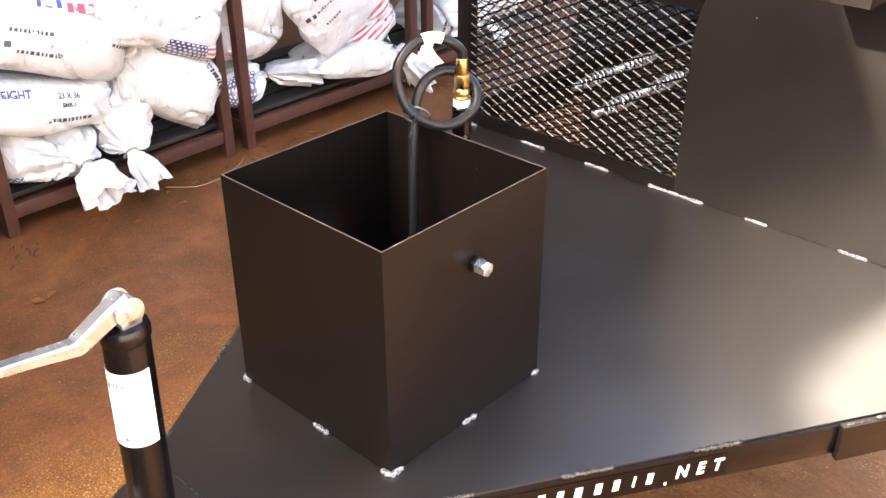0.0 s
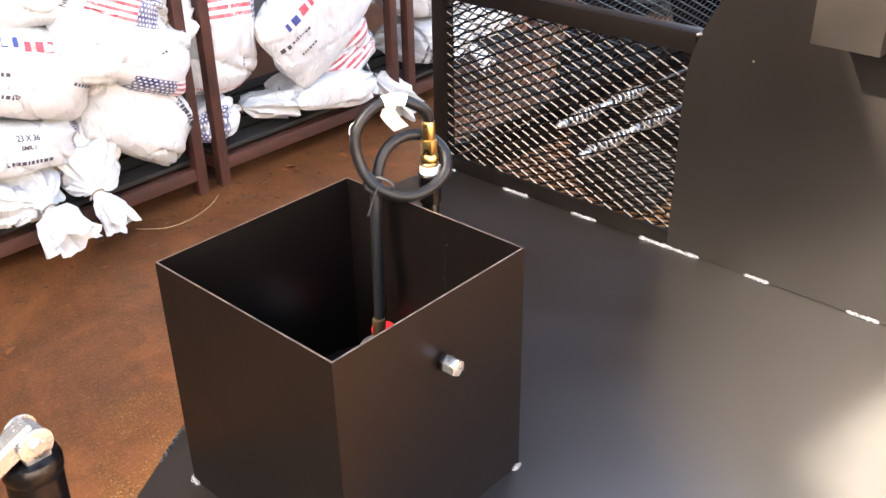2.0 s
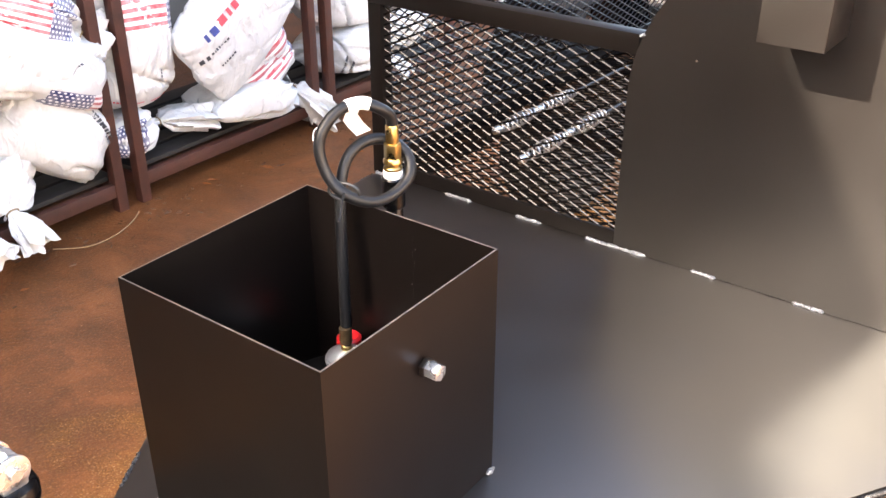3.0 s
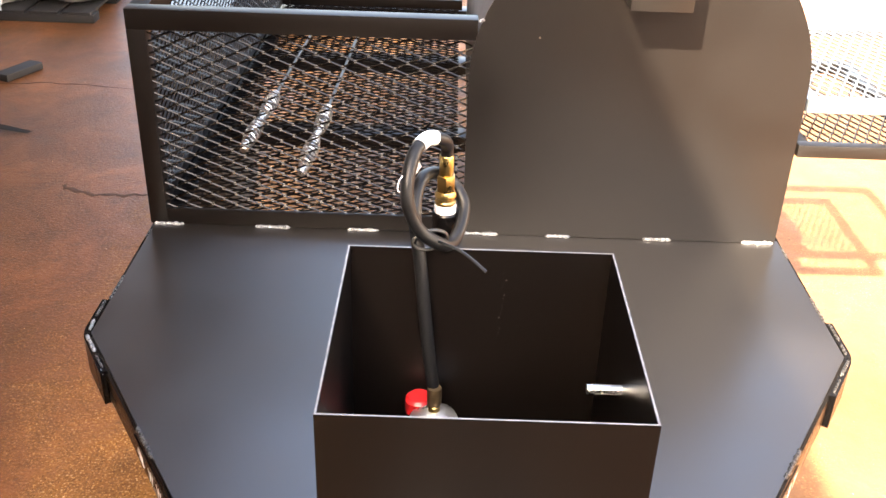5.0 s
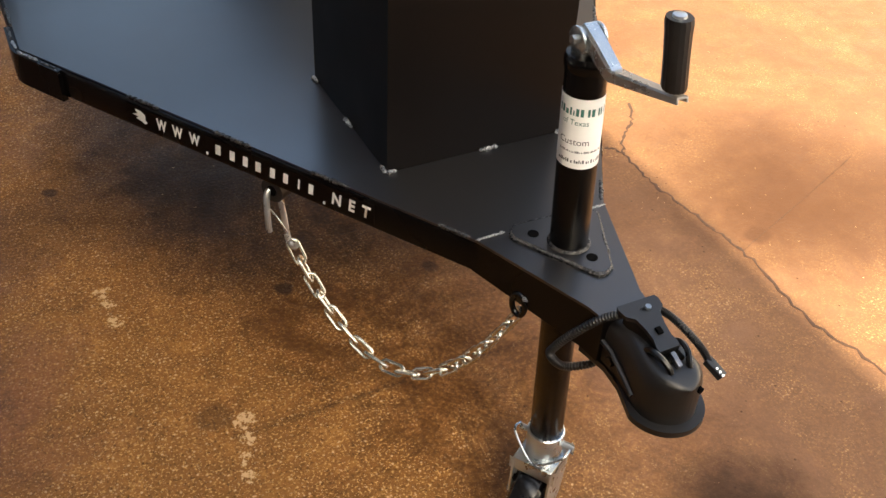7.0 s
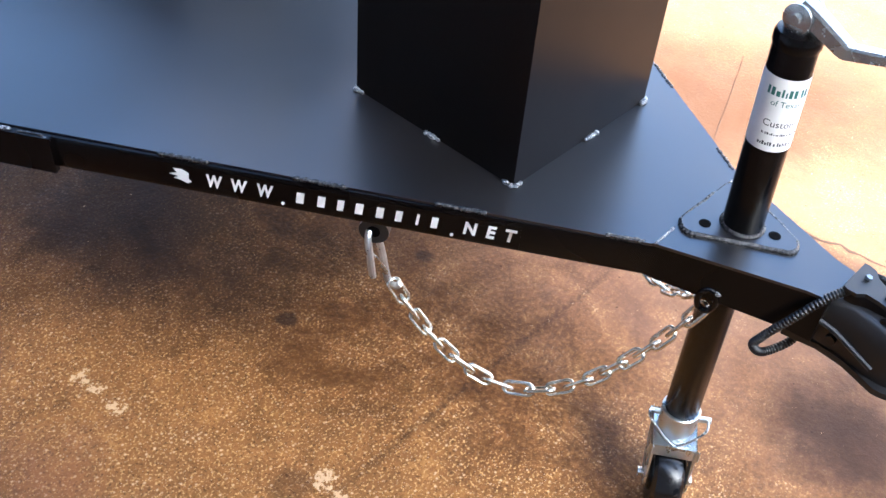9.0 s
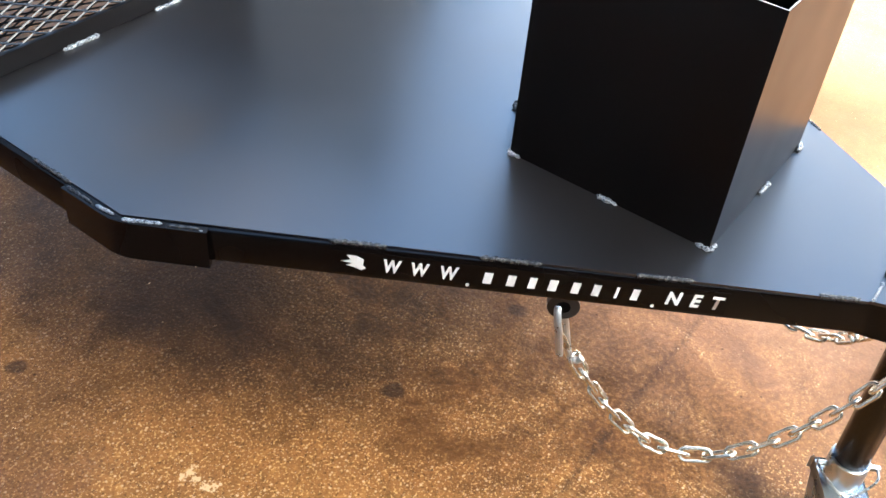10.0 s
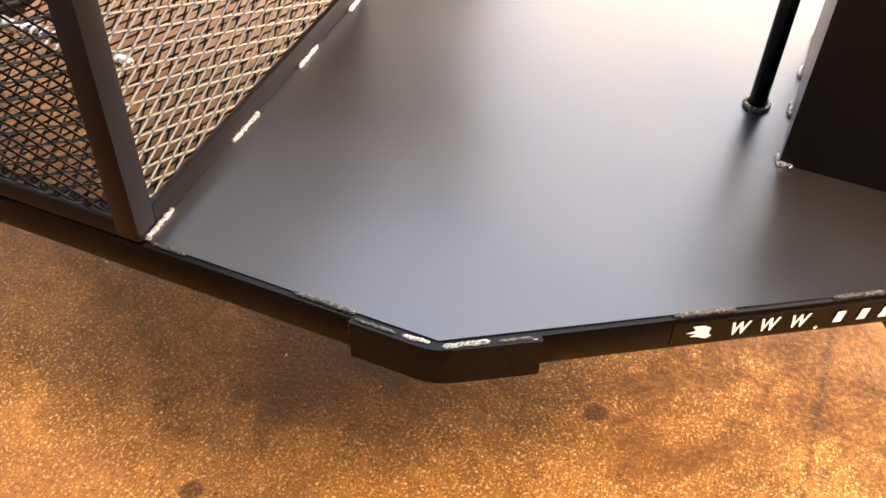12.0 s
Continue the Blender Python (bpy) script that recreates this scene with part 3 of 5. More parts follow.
TONGUE = (Vector((HALF, BEND, 0)) - Vector((NOSE_X, NOSE_Y, 0))).length
for side in (-1, 1):
    z = (RAIL_LOW + RAIL_TOP) / 2
    part("side_rail", box(min(side * HALF, side * (HALF - 0.05)), BEND - 0.004, RAIL_LOW, max(side * HALF, side * (HALF - 0.05)), 3.1, RAIL_TOP), PAINT_RAIL, trailer, bevel=0.006)
    part("tongue_rail", bar(along_tongue(side, 0.006, -0.0255, z), along_tongue(side, TONGUE + 0.02, -0.0255, z), 0.050, RAIL_TOP - RAIL_LOW), PAINT_RAIL, trailer, bevel=0.007)
    # folded plate round the bend, its edge rounded and its top run with weld
    outer, inner = [], []
    for out, row in ((0.008, outer), (-0.004, inner)):
        start, end = Vector((side * (HALF + out), BEND + 0.112, 0)), along_tongue(side, 0.122, out)
        mid = Vector((side * (HALF + out), BEND + 0.002, 0))
        a, b = mid.lerp(start, 0.20), mid.lerp(end, 0.20)
        row += [start] + [a.lerp(mid, t).lerp(mid.lerp(b, t), t) for t in (0, 0.25, 0.5, 0.75, 1)] + [end]
    part("corner_plate", prism([(q.x, q.y) for q in outer + inner[::-1]], RAIL_LOW - 0.006, RAIL_TOP + 0.001), PAINT_RAIL, trailer, bevel=0.0025)
    bead = WELD if side < 0 else PAINTED_WELD
    weld((side * (HALF + 0.001), BEND + 0.108, RAIL_TOP + 0.0015), (side * (HALF + 0.001), BEND + 0.055, RAIL_TOP + 0.0015), trailer, 0.0038, PAINTED_WELD)
    weld((side * (HALF + 0.001), BEND + 0.046, RAIL_TOP + 0.0015), (side * (HALF - 0.002), BEND + 0.012, RAIL_TOP + 0.002), trailer, 0.0042, bead)
    weld(along_tongue(side, 0.004, 0.0, RAIL_TOP + 0.002), along_tongue(side, 0.060, 0.0, RAIL_TOP + 0.002), trailer, 0.0046, bead)
    weld(along_tongue(side, 0.068, 0.001, RAIL_TOP + 0.001), along_tongue(side, 0.112, 0.001, RAIL_TOP + 0.001), trailer, 0.0034, PAINTED_WELD)
    weld(along_tongue(side, 0.122, 0.004, RAIL_TOP - 0.004), along_tongue(side, 0.110, 0.004, RAIL_TOP), trailer, 0.004, bead)
    weld((side * (HALF + 0.004), BEND + 0.113, RAIL_TOP), (side * (HALF + 0.004), BEND + 0.113, RAIL_LOW + 0.02), trailer, 0.003, PAINTED_WELD)
    for s0, s1 in ((0.285, 0.365), (0.49, 0.575), (0.70, 0.78), (0.945, 1.005)):
        weld(along_tongue(side, s0, -0.006, DECK - 0.002), along_tongue(side, s1, -0.006, DECK - 0.002), trailer, 0.0056, PAINTED_WELD)
    weld((side * (HALF - 0.007), 0.99, DECK - 0.001), (side * (HALF - 0.007), 1.04, DECK - 0.001), trailer, 0.004, PAINTED_WELD)
    weld((side * (HALF - 0.007), 0.84, DECK - 0.001), (side * (HALF - 0.007), 0.755, DECK - 0.001), trailer, 0.005, PAINTED_WELD)
for y in (1.63, 2.22, 2.8):
    part("cross_member", box(-HALF + 0.05, y - 0.035, RAIL_LOW + 0.004, HALF - 0.05, y + 0.035, RAIL_TOP - 0.012), PAINT, trailer, bevel=0.004)
# nose channel in front of the deck
nose = [(-NOSE_X, NOSE_Y + 0.004, 0.580), (-0.040, -0.41, 0.563), (-0.034, -0.44, 0.560), (0.044, -0.44, 0.560), (0.048, -0.41, 0.563), (NOSE_X, NOSE_Y + 0.004, 0.580)]
bm = bmesh.new()
low = [bm.verts.new(q) for q in nose]
high = [bm.verts.new((x, y, DECK - 0.003)) for x, y, z in nose]
bm.faces.new(low[::-1]), bm.faces.new(high)
for i in range(6):
    bm.faces.new((low[i], low[(i + 1) % 6], high[(i + 1) % 6], high[i]))
part("tongue_nose", bm, PAINT_RAIL, trailer, "black boxed tongue nose", bevel=0.002)
# thin added skin, so the nose's top takes a lighter paint copy than its sides
part("nose_plate", prism([(x, y) for x, y, z in nose], DECK - 0.003, DECK + 0.002), PAINT_DECK, trailer, "satin black nose plate", bevel=0.002)
weld((-NOSE_X, NOSE_Y, DECK + 0.002), (-0.066, NOSE_Y + 0.001, DECK + 0.002), trailer, 0.0035)
weld((-0.06, NOSE_Y, DECK + 0.001), (0.07, NOSE_Y, DECK + 0.001), trailer, 0.003, PAINT)
weld((0.072, NOSE_Y, DECK + 0.002), (NOSE_X, NOSE_Y, DECK + 0.002), trailer, 0.0035)
# the welds that hold cage and firebox to the deck
for x0, x1 in ((-0.650, -0.588), (-0.440, -0.368), (-0.248, -0.183), (-0.075, 0.064), (0.162, 0.214), (0.365, 0.424), (0.572, 0.636)):
    weld((x0, BACK - 0.002, DECK + 0.002), (x1, BACK - 0.002, DECK + 0.002), trailer, 0.0058)


def decal(side, first):
    """A black strip with white characters on the outside of a tongue rail."""
    steps = (0, 0.038, 0.078, 0.106, 0.133, 0.165, 0.194, 0.222, 0.253, 0.281, 0.309, 0.334, 0.360, 0.385, 0.415, 0.443)
    s0, s1 = (first - 0.085, first + 0.459) if side < 0 else (first - 0.459, first + 0.085)
    strip = part("decal_strip", bar(along_tongue(side, s0, 0.0002, 0.609), along_tongue(side, s1, 0.0002, 0.609), 0.0012, 0.040), PAINT_RAIL, trailer, "glossy black vinyl strip")
    a, b = along_tongue(side, 0, 0, 0), along_tongue(side, 1, 0, 0)
    read = (b - a).normalized() * (1 if side < 0 else -1)
    out = (along_tongue(side, 0, 1) - along_tongue(side, 0)).normalized()

    def at(i):
        s = first + steps[i] if side < 0 else first - steps[i]
        m = Matrix((read, Vector((0, 0, 1)), out)).transposed().to_4x4()
        m.translation = along_tongue(side, s, 0.0022, 0.609)
        return m

    word = "WWW.########.NET"
    for i, c in enumerate(word):
        m = at(i)
        bm = bmesh.new()
        if c == "#":
            w = (0.0058, 0.0056, 0.0050, 0.0058, 0.0054, 0.0050, 0.0020, 0.0048)[i - 4]
            lean = 0.12
            bm.faces.new([bm.verts.new(m @ Vector((x + lean * y, y, 0))) for x, y in ((-w, -0.0102), (w, -0.0102), (w, 0.0102), (-w, 0.0102))])
        else:
            shift = Matrix.Translation((0, -0.0085, 0)) if c == "." else Matrix()
            add_letters(bm, c, 0.034, m @ shift @ Matrix.Diagonal((0.64 if c == "W" else 0.74, 0.93, 1, 1)), 0.16, 0.0014)
        part("letter", bm, VINYL, strip, smooth=0)
    # emblem in front of the first character
    bm = bmesh.new()
    m = at(0) @ Matrix.Translation((-0.049, 0.002, 0)) @ Matrix.Scale(1.1, 4)
    v = [bm.verts.new(m @ Vector((x, y, 0))) for x, y in ((-0.018, 0.0), (-0.006, 0.004), (-0.011, 0.011), (0.002, 0.011), (0.011, 0.006), (0.010, -0.004), (0.014, -0.008), (0.008, -0.012), (-0.002, -0.008), (-0.012, -0.006), (-0.004, -0.002))]
    bm.faces.new(v)
    part("emblem", bm, VINYL, strip, smooth=0)


decal(-1, 0.372)
decal(1, 0.77)

# coupler at the tip
coupler = thing("trailer_coupler", (0, -0.5, 0.55), "black painted trailer ball coupler with a latch on the tongue tip", "coupler")


def shell(rows, steps=20, power=2.6):
    """A closed hull through upright cross-sections (y, half width, low, high) with a rounded top."""
    bm = bmesh.new()
    rings = []
    for y, w, lo, hi in rows:
        ring = []
        for k in range(steps):
            a = math.pi * k / (steps - 1)
            c, d = math.cos(a), math.sin(a)
            ring.append(bm.verts.new((w * math.copysign(abs(c) ** (2 / power), c), y, lo + (hi - lo) * d ** (2 / power))))
        rings.append(ring)
    for a, b in zip(rings, rings[1:]):
        for k in range(steps):
            bm.faces.new((a[k], a[(k + 1) % steps], b[(k + 1) % steps], b[k]))
    bm.faces.new(rings[0][::-1]), bm.faces.new(rings[-1])
    bmesh.ops.recalc_face_normals(bm, faces=bm.faces)
    return bm


CY, CR_ = -0.538, 0.0455
rows = [(-0.38, 0.033, 0.566, 0.632), (-0.43, 0.034, 0.562, 0.635), (-0.47, 0.036, 0.556, 0.636), (-0.50, 0.041, 0.553, 0.635), (-0.52, 0.0445, 0.552, 0.634)]
rows += [(CY - CR_ * math.sin(radians(d)), max(0.005, CR_ * math.cos(radians(d))), 0.552, 0.633 - 0.012 * math.sin(radians(d)) ** 3) for d in (0, 15, 30, 42, 54, 64, 73, 81, 87)]
part("socket", shell(rows, 24, 4.6), PAINT_CAST, coupler, smooth=60)
rim = [(-0.036, -0.40), (-0.037, -0.45), (-0.042, -0.49)] + [(0.0575 * math.sin(a), CY - 0.0595 * math.cos(a)) for a in (radians(d) for d in range(-88, 89, 8))] + [(0.042, -0.49), (0.037, -0.45), (0.036, -0.40)]
part("flange", prism(rim, 0.546, 0.556), PAINT_CAST, coupler, bevel=0.003)
for x in (-1, 1):
    part("side_rib", sweep(curve_points([(x * 0.036, -0.415, 0.603), (x * 0.0385, -0.455, 0.594), (x * 0.0425, -0.495, 0.582), (x * 0.0455, -0.525, 0.572)], 6), 0.0042, 8), PAINT_CAST, coupler)
    part("side_bolt", rod((x * 0.034, -0.462, 0.577), (x * 0.044, -0.462, 0.577), 0.008, sides=6), PAINT, coupler)
# latch: upright heel plate, tapering lever, forked catch at the front
plate = [(0.0, -0.446, 0.031), (0.0, -0.452, 0.033), (0.0, -0.464, 0.031), (0.0, -0.473, 0.020), (0.0, -0.492, 0.0155), (0.0, -0.508, 0.0145), (0.0, -0.520, 0.0175), (0.0, -0.527, 0.0165)]
outline_top = [(w, y) for _, y, w in plate] + [(-w, y) for _, y, w in plate[::-1]]
heel = bmesh.new()
hi = [heel.verts.new((x, y, 0.6675 + 0.26 * (y + 0.452) - 0.10 * abs(x))) for x, y in outline_top]
lo = [heel.verts.new((x * 0.97, y, 0.6605 + 0.26 * (y + 0.452) - 0.10 * abs(x))) for x, y in outline_top]
heel.faces.new(hi), heel.faces.new(lo[::-1])
for k in range(len(hi)):
    heel.faces.new((lo[k], lo[(k + 1) % len(hi)], hi[(k + 1) % len(hi)], hi[k]))
part("latch_plate", heel, PAINT_CAST, coupler, "worn grey-black latch plate with a wide heel", bevel=0.0016)
lever = part("latch_lever", shell([(-0.450, 0.020, 0.625, 0.659), (-0.462, 0.022, 0.625, 0.657), (-0.482, 0.015, 0.625, 0.653), (-0.503, 0.013, 0.625, 0.648), (-0.520, 0.014, 0.625, 0.643)], 16, 4.0), PAINT, coupler, smooth=50)
part("lever_slot", bar((0.0, -0.494, 0.6570), (0.0, -0.505, 0.6542), 0.009, 0.004), DARK, lever, bevel=0.0015)
for x in (-1, 1):
    part("catch_prong", sweep(curve_points([(x * 0.021, -0.506, 0.634), (x * 0.023, -0.520, 0.644), (x * 0.021, -0.537, 0.645), (x * 0.017, -0.549, 0.638), (x * 0.015, -0.555, 0.630)], 6), 0.0045, 8), PAINT, coupler)
part("latch_tongue", bar((0, -0.531, 0.643), (0, -0.553, 0.635), 0.008, 0.008), plain("worn_steel", (0.16, 0.16, 0.17), 0.35, 0.8, 0.3, 60, 0.2), coupler, bevel=0.003)
part("latch_gap", box(-0.017, -0.541, 0.628, 0.017, -0.524, 0.6375), DARK, coupler, bevel=0.002)
part("pivot_bolt", rod((0.006, -0.462, 0.6620), (0.006, -0.463, 0.6672), 0.0046, sides=6), GALV, lever)
part("lock_hole", rod((0.016, -0.576, 0.612), (0.017, -0.5835, 0.612), 0.0050, sides=12), DARK, coupler)

# the coupler is shifted sideways to fit the camera's view
for ob in coupler.children_recursive:
    for v in ob.data.vertices:
        v.co.x += 0.013 * min(1.0, max(0.0, (-0.40 - v.co.y) / 0.06))


# ---- wiring looms beside the coupler ----
def loom(points, r, label):
    ob = thing("wire_loom", points[0], label, "cable", "looms at the coupler")
    line = curve_points([(x + 0.013 * min(1.0, max(0.0, (-0.40 - y) / 0.06)), y, z) for x, y, z in points], 70)
    n = len(line)
    part("conduit", sweep(line, lambda s: r * (0.97 + 0.11 * math.sin(s * n * 0.9)), 10), RUBBER, ob, smooth=60)
    return ob


loom([(0.004, -0.462, 0.657), (-0.014, -0.456, 0.655), (-0.038, -0.436, 0.640), (-0.059, -0.411, 0.600), (-0.070, -0.388, 0.556), (-0.070, -0.380, 0.532), (-0.052, -0.392, 0.512), (-0.016, -0.412, 0.522), (0.006, -0.42, 0.552)], 0.0064, "black ribbed wire conduit looped beside the coupler")
end = loom([(0.016, -0.456, 0.655), (0.027, -0.464, 0.653), (0.040, -0.480, 0.646), (0.053, -0.509, 0.632), (0.060, -0.530, 0.620), (0.061, -0.544, 0.611)], 0.0060, "black ribbed wire conduit ending in a flat plug")
part("plug", bar((0.073, -0.540, 0.613), (0.083, -0.566, 0.599), 0.014, 0.011), RUBBER, end, bevel=0.002)
for k in (0.55, 0.75, 0.95):
    q = Vector((0.073, -0.540, 0.613)).lerp(Vector((0.083, -0.566, 0.599)), k)
    part("contact", rod(q + Vector((-0.002, -0.002, 0.004)), q + Vector((-0.003, -0.005, 0.0075)), 0.0018, sides=8), ZINC, end)

# ---- tongue jack ----
JX, JY = 0.0, -0.268
jack = thing("tongue_jack", (JX, JY, 0), "black tube trailer jack with zinc crank and caster wheel", "jack")


part("outer_tube", (lathe([(0.0280, 0.225), (0.0290, 0.227), (0.0290, 0.63), (0.0290, 0.948), (0.0287, 0.950)], (JX, JY, 0), 40)), PAINT_GLOSS, jack)
part("cap", lathe([(0.0295, 0.938), (0.0310, 0.942), (0.0310, 0.953), (0.0285, 0.959), (0.010, 0.962)], (JX, JY, 0), 40), PAINT_GLOSS, jack)
part("inner_tube", (lathe([(0.0245, 0.185), (0.0245, 0.31)], (JX, JY, 0), 32)), PAINT_GLOSS, jack)
bm = bmesh.new()
pts = []
for cx, cy, a0 in ((-0.042, -0.233, 100), (0.020, -0.340, 200), (0.066, -0.236, -40)):
    pts += [(cx + 0.020 * math.cos(radians(a)), cy + 0.020 * math.sin(radians(a))) for a in range(a0, a0 + 121, 20)]
part("flange_plate", prism(pts, DECK + 0.0025, DECK + 0.0085), PAINT_DECK, jack, "satin black three-hole flange", bevel=0.001)
ring = [Vector((a[0], a[1], DECK + 0.004)).lerp(Vector((b[0], b[1], DECK + 0.004)), k / 6) for a, b in zip(pts, pts[1:] + pts[:1]) for k in range(6)]
n = len(ring)
bead = sweep([q + 0.002 * Vector((noise.noise(q * 90), noise.noise(q * 80 + Vector((5, 0, 0))), 0)) for q in ring], lambda s: 0.0046 * (0.85 + 0.25 * abs(math.sin(s * 75))), 7, True)
part("flange_weld", bead, PAINTED_WELD, jack)
part("collar_weld", lathe([(0.0305, DECK + 0.008), (0.0330, DECK + 0.010), (0.0305, DECK + 0.014)], (JX, JY, 0), 40), PAINTED_WELD, jack)
for x, y in ((0.019, -0.326), (-0.033, -0.243), (0.056, -0.243)):
    part("bolt_hole", lathe([(0.0088, 0.006), (0.0088, 0.0093)], (x, y, DECK), 16), DARK, jack)


def wrap(bm_flat, r, z0, turn):
    """Bend a flat mesh (x round, y up) onto the jack tube."""
    for v in bm_flat.verts:
        a = turn + v.co.x / r
        v.co = Vector((JX + (r + v.co.z) * math.sin(a), JY - (r + v.co.z) * math.cos(a), z0 + v.co.y))
    return bm_flat


LABEL_LOW, LABEL_HIGH = 0.797, 0.905
LABEL_TURN = radians(-28)
bm = bmesh.new()
bmesh.ops.create_grid(bm, x_segments=40, y_segments=2, size=0.5)
for v in bm.verts:
    v.co = Vector((v.co.x * 0.140, v.co.y * (LABEL_HIGH - LABEL_LOW), 0))
label = part("label", wrap(bm, 0.0296, (LABEL_LOW + LABEL_HIGH) / 2, LABEL_TURN), WHITE, jack, "white paper label with lines of print")
for dz, w, hh, mat, text in ((0.034, 0.080, 0.0190, INK_GREEN, ""), (0.018, 0.0085, 0.0085, INK_GREEN, "of Texas"), (-0.012, 0.0105, 0.0105, INK, "Custom"), (-0.027, 0.066, 0.0055, INK, ""), (-0.042, 0.070, 0.0095, INK, "")):
    bm = bmesh.new()
    if text:
        add_letters(bm, text, hh * 1.35, Matrix.Translation((-0.012, dz, 0)) @ Matrix.Diagonal((1.0, 1, 1, 1)))
    else:
        x = -w / 2
        rng = random.Random(round(dz * 1000))
        while x < w / 2:
            seg = rng.uniform(0.12, 0.36) * min(hh, 0.014)
            top = hh * (0.5 if rng.random() > 0.35 else 0.33)
            bmesh.ops.create_grid(bm, x_segments=2, y_segments=1, size=0.5, matrix=Matrix.Translation((x + seg / 2, dz + top * 0.6 - hh * 0.3, 0)) @ Matrix.Diagonal((seg, 2 * top * 0.6, 1, 1)))
            x += seg + 0.11 * hh * rng.choice((1.0, 1.0, 2.6))
    part("print_line", wrap(bm, 0.0299, (LABEL_LOW + LABEL_HIGH) / 2, LABEL_TURN), mat, label, smooth=0)
# crank: fork, arm with a bend, grip
part("crank_shaft", rod((JX, JY, 0.957), (JX, JY, 0.976), 0.011), ZINC, jack)
for sx in (-1, 1):
    part("clevis_cheek", rod((JX + sx * 0.0145, JY + 0.002, 0.979), (JX + sx * 0.0185, JY + 0.002, 0.979), 0.0185, sides=28), ZINC, jack, bevel=0.0012)
part("crank_boss", rod((JX - 0.010, JY + 0.002, 0.979), (JX + 0.010, JY + 0.002, 0.979), 0.0165, sides=24), ZINC, jack)
part("clevis_base", box(JX - 0.0185, JY - 0.012, 0.960, JX + 0.0185, JY + 0.016, 0.972), ZINC, jack, bevel=0.003)
part("head_pin", rod((JX - 0.026, JY + 0.002, 0.980), (JX + 0.025, JY + 0.002, 0.980), 0.0068, sides=6), ZINC, jack)
arm = curve_points([(0.0, JY + 0.006, 0.988), (0.0, -0.285, 0.980), (0.0, -0.325, 0.961), (0.001, -0.335, 0.959), (0.005, -0.390, 0.971), (0.011, -0.450, 0.984)], 4)
bm = bmesh.new()
prev = None
for i, q in enumerate(arm):
    s = i / (len(arm) - 1)
    w, hgt = 0.0125 - 0.0040 * s, 0.013 - 0.0085 * s
    way = (arm[min(i + 1, len(arm) - 1)] - arm[max(i - 1, 0)]).normalized()
    up = Vector((1, 0, 0)).cross(way).normalized()
    up = up if up.z > 0 else -up
    rr = [bm.verts.new(q + Vector((sx * w, 0, 0)) + up * (sz * hgt)) for sx, sz in ((-1, -1), (-1, 0.6), (-0.75, 1), (0.75, 1), (1, 0.6), (1, -1), (0.72, -0.9), (0.72, 0.3), (-0.72, 0.3), (-0.72, -0.9))]
    if prev:
        for a in range(10):
            bm.faces.new((prev[a], prev[(a + 1) % 10], rr[(a + 1) % 10], rr[a]))
    else:
        bm.faces.new(rr[::-1])
    prev = rr
bm.faces.new(prev)
part("crank_arm", bm, ZINC, jack, "bright zinc-plated pressed crank arm", smooth=28)
bm = bmesh.new()
GX, GY = 0.010, -0.434
rings = []
for z, r in ((0.991, 0.0140), (0.995, 0.0152), (1.03, 0.0150), (1.066, 0.0156), (1.077, 0.0165), (1.083, 0.0155)):
    rings.append([bm.verts.new((GX - 0.09 * (z - 0.98) + r * (1 + 0.05 * (k % 2)) * math.cos(2 * math.pi * k / 32), GY + r * (1 + 0.05 * (k % 2)) * math.sin(2 * math.pi * k / 32), z)) for k in range(32)])
for a, b in zip(rings, rings[1:]):
    for k in range(32):
        bm.faces.new((a[k], a[(k + 1) % 32], b[(k + 1) % 32], b[k]))
bm.faces.new(rings[0][::-1]), bm.faces.new(rings[-1])
grip = part("grip", bm, RUBBER, jack, "black ribbed plastic grip", smooth=25)
part("grip_rivet", lathe([(0.009, 1.0825), (0.008, 1.086), (0.004, 1.0875)], (GX - 0.0095, GY, 0), 18), ZINC, grip)
# caster, swivelled across the trailer
CAST = Matrix.Translation((JX, JY, 0)) @ Matrix.Rotation(radians(123), 4, "Z") @ Matrix.Translation((-JX, -JY, 0))


def swivel(bm):
    bm.transform(CAST)
    return bm


part("collar", (lathe([(0.032, 0.165), (0.0335, 0.167), (0.0335, 0.226), (0.031, 0.228)], (JX, JY, 0), 32)), ZINC, jack)
part("fork_crown", swivel(box(JX - 0.038, JY - 0.036, 0.152, JX + 0.038, JY + 0.048, 0.168)), ZINC, jack, bevel=0.006)
WY = JY + 0.034
for sx in (-1, 1):
    bm = bmesh.new()
    pts = [(-0.036, 0.168), (-0.004, 0.085), (0.016, 0.052), (0.050, 0.052), (0.064, 0.08), (0.050, 0.168)]
    lo = [bm.verts.new((JX + sx * 0.034, JY + y, z)) for y, z in pts]
    hi = [bm.verts.new((JX + sx * 0.038, JY + y, z)) for y, z in pts]
    bm.faces.new(lo), bm.faces.new(hi[::-1])
    for i in range(6):
        bm.faces.new((lo[i], lo[(i + 1) % 6], hi[(i + 1) % 6], hi[i]))
    part("fork_cheek", swivel(bm), ZINC, jack, bevel=0.001)
wheel = part("caster_wheel", swivel(lathe([(0.030, -0.027), (0.060, -0.027), (0.068, -0.021), (0.0715, -0.010), (0.0715, 0.010), (0.068, 0.021), (0.060, 0.027), (0.030, 0.027)], (JX, WY, 0.072), 48, "X")), WHEEL, jack, "glossy hard black caster wheel")
part("axle_bolt", swivel(rod((JX - 0.048, WY, 0.072), (JX + 0.048, WY, 0.072), 0.0085, sides=6)), ZINC, wheel)
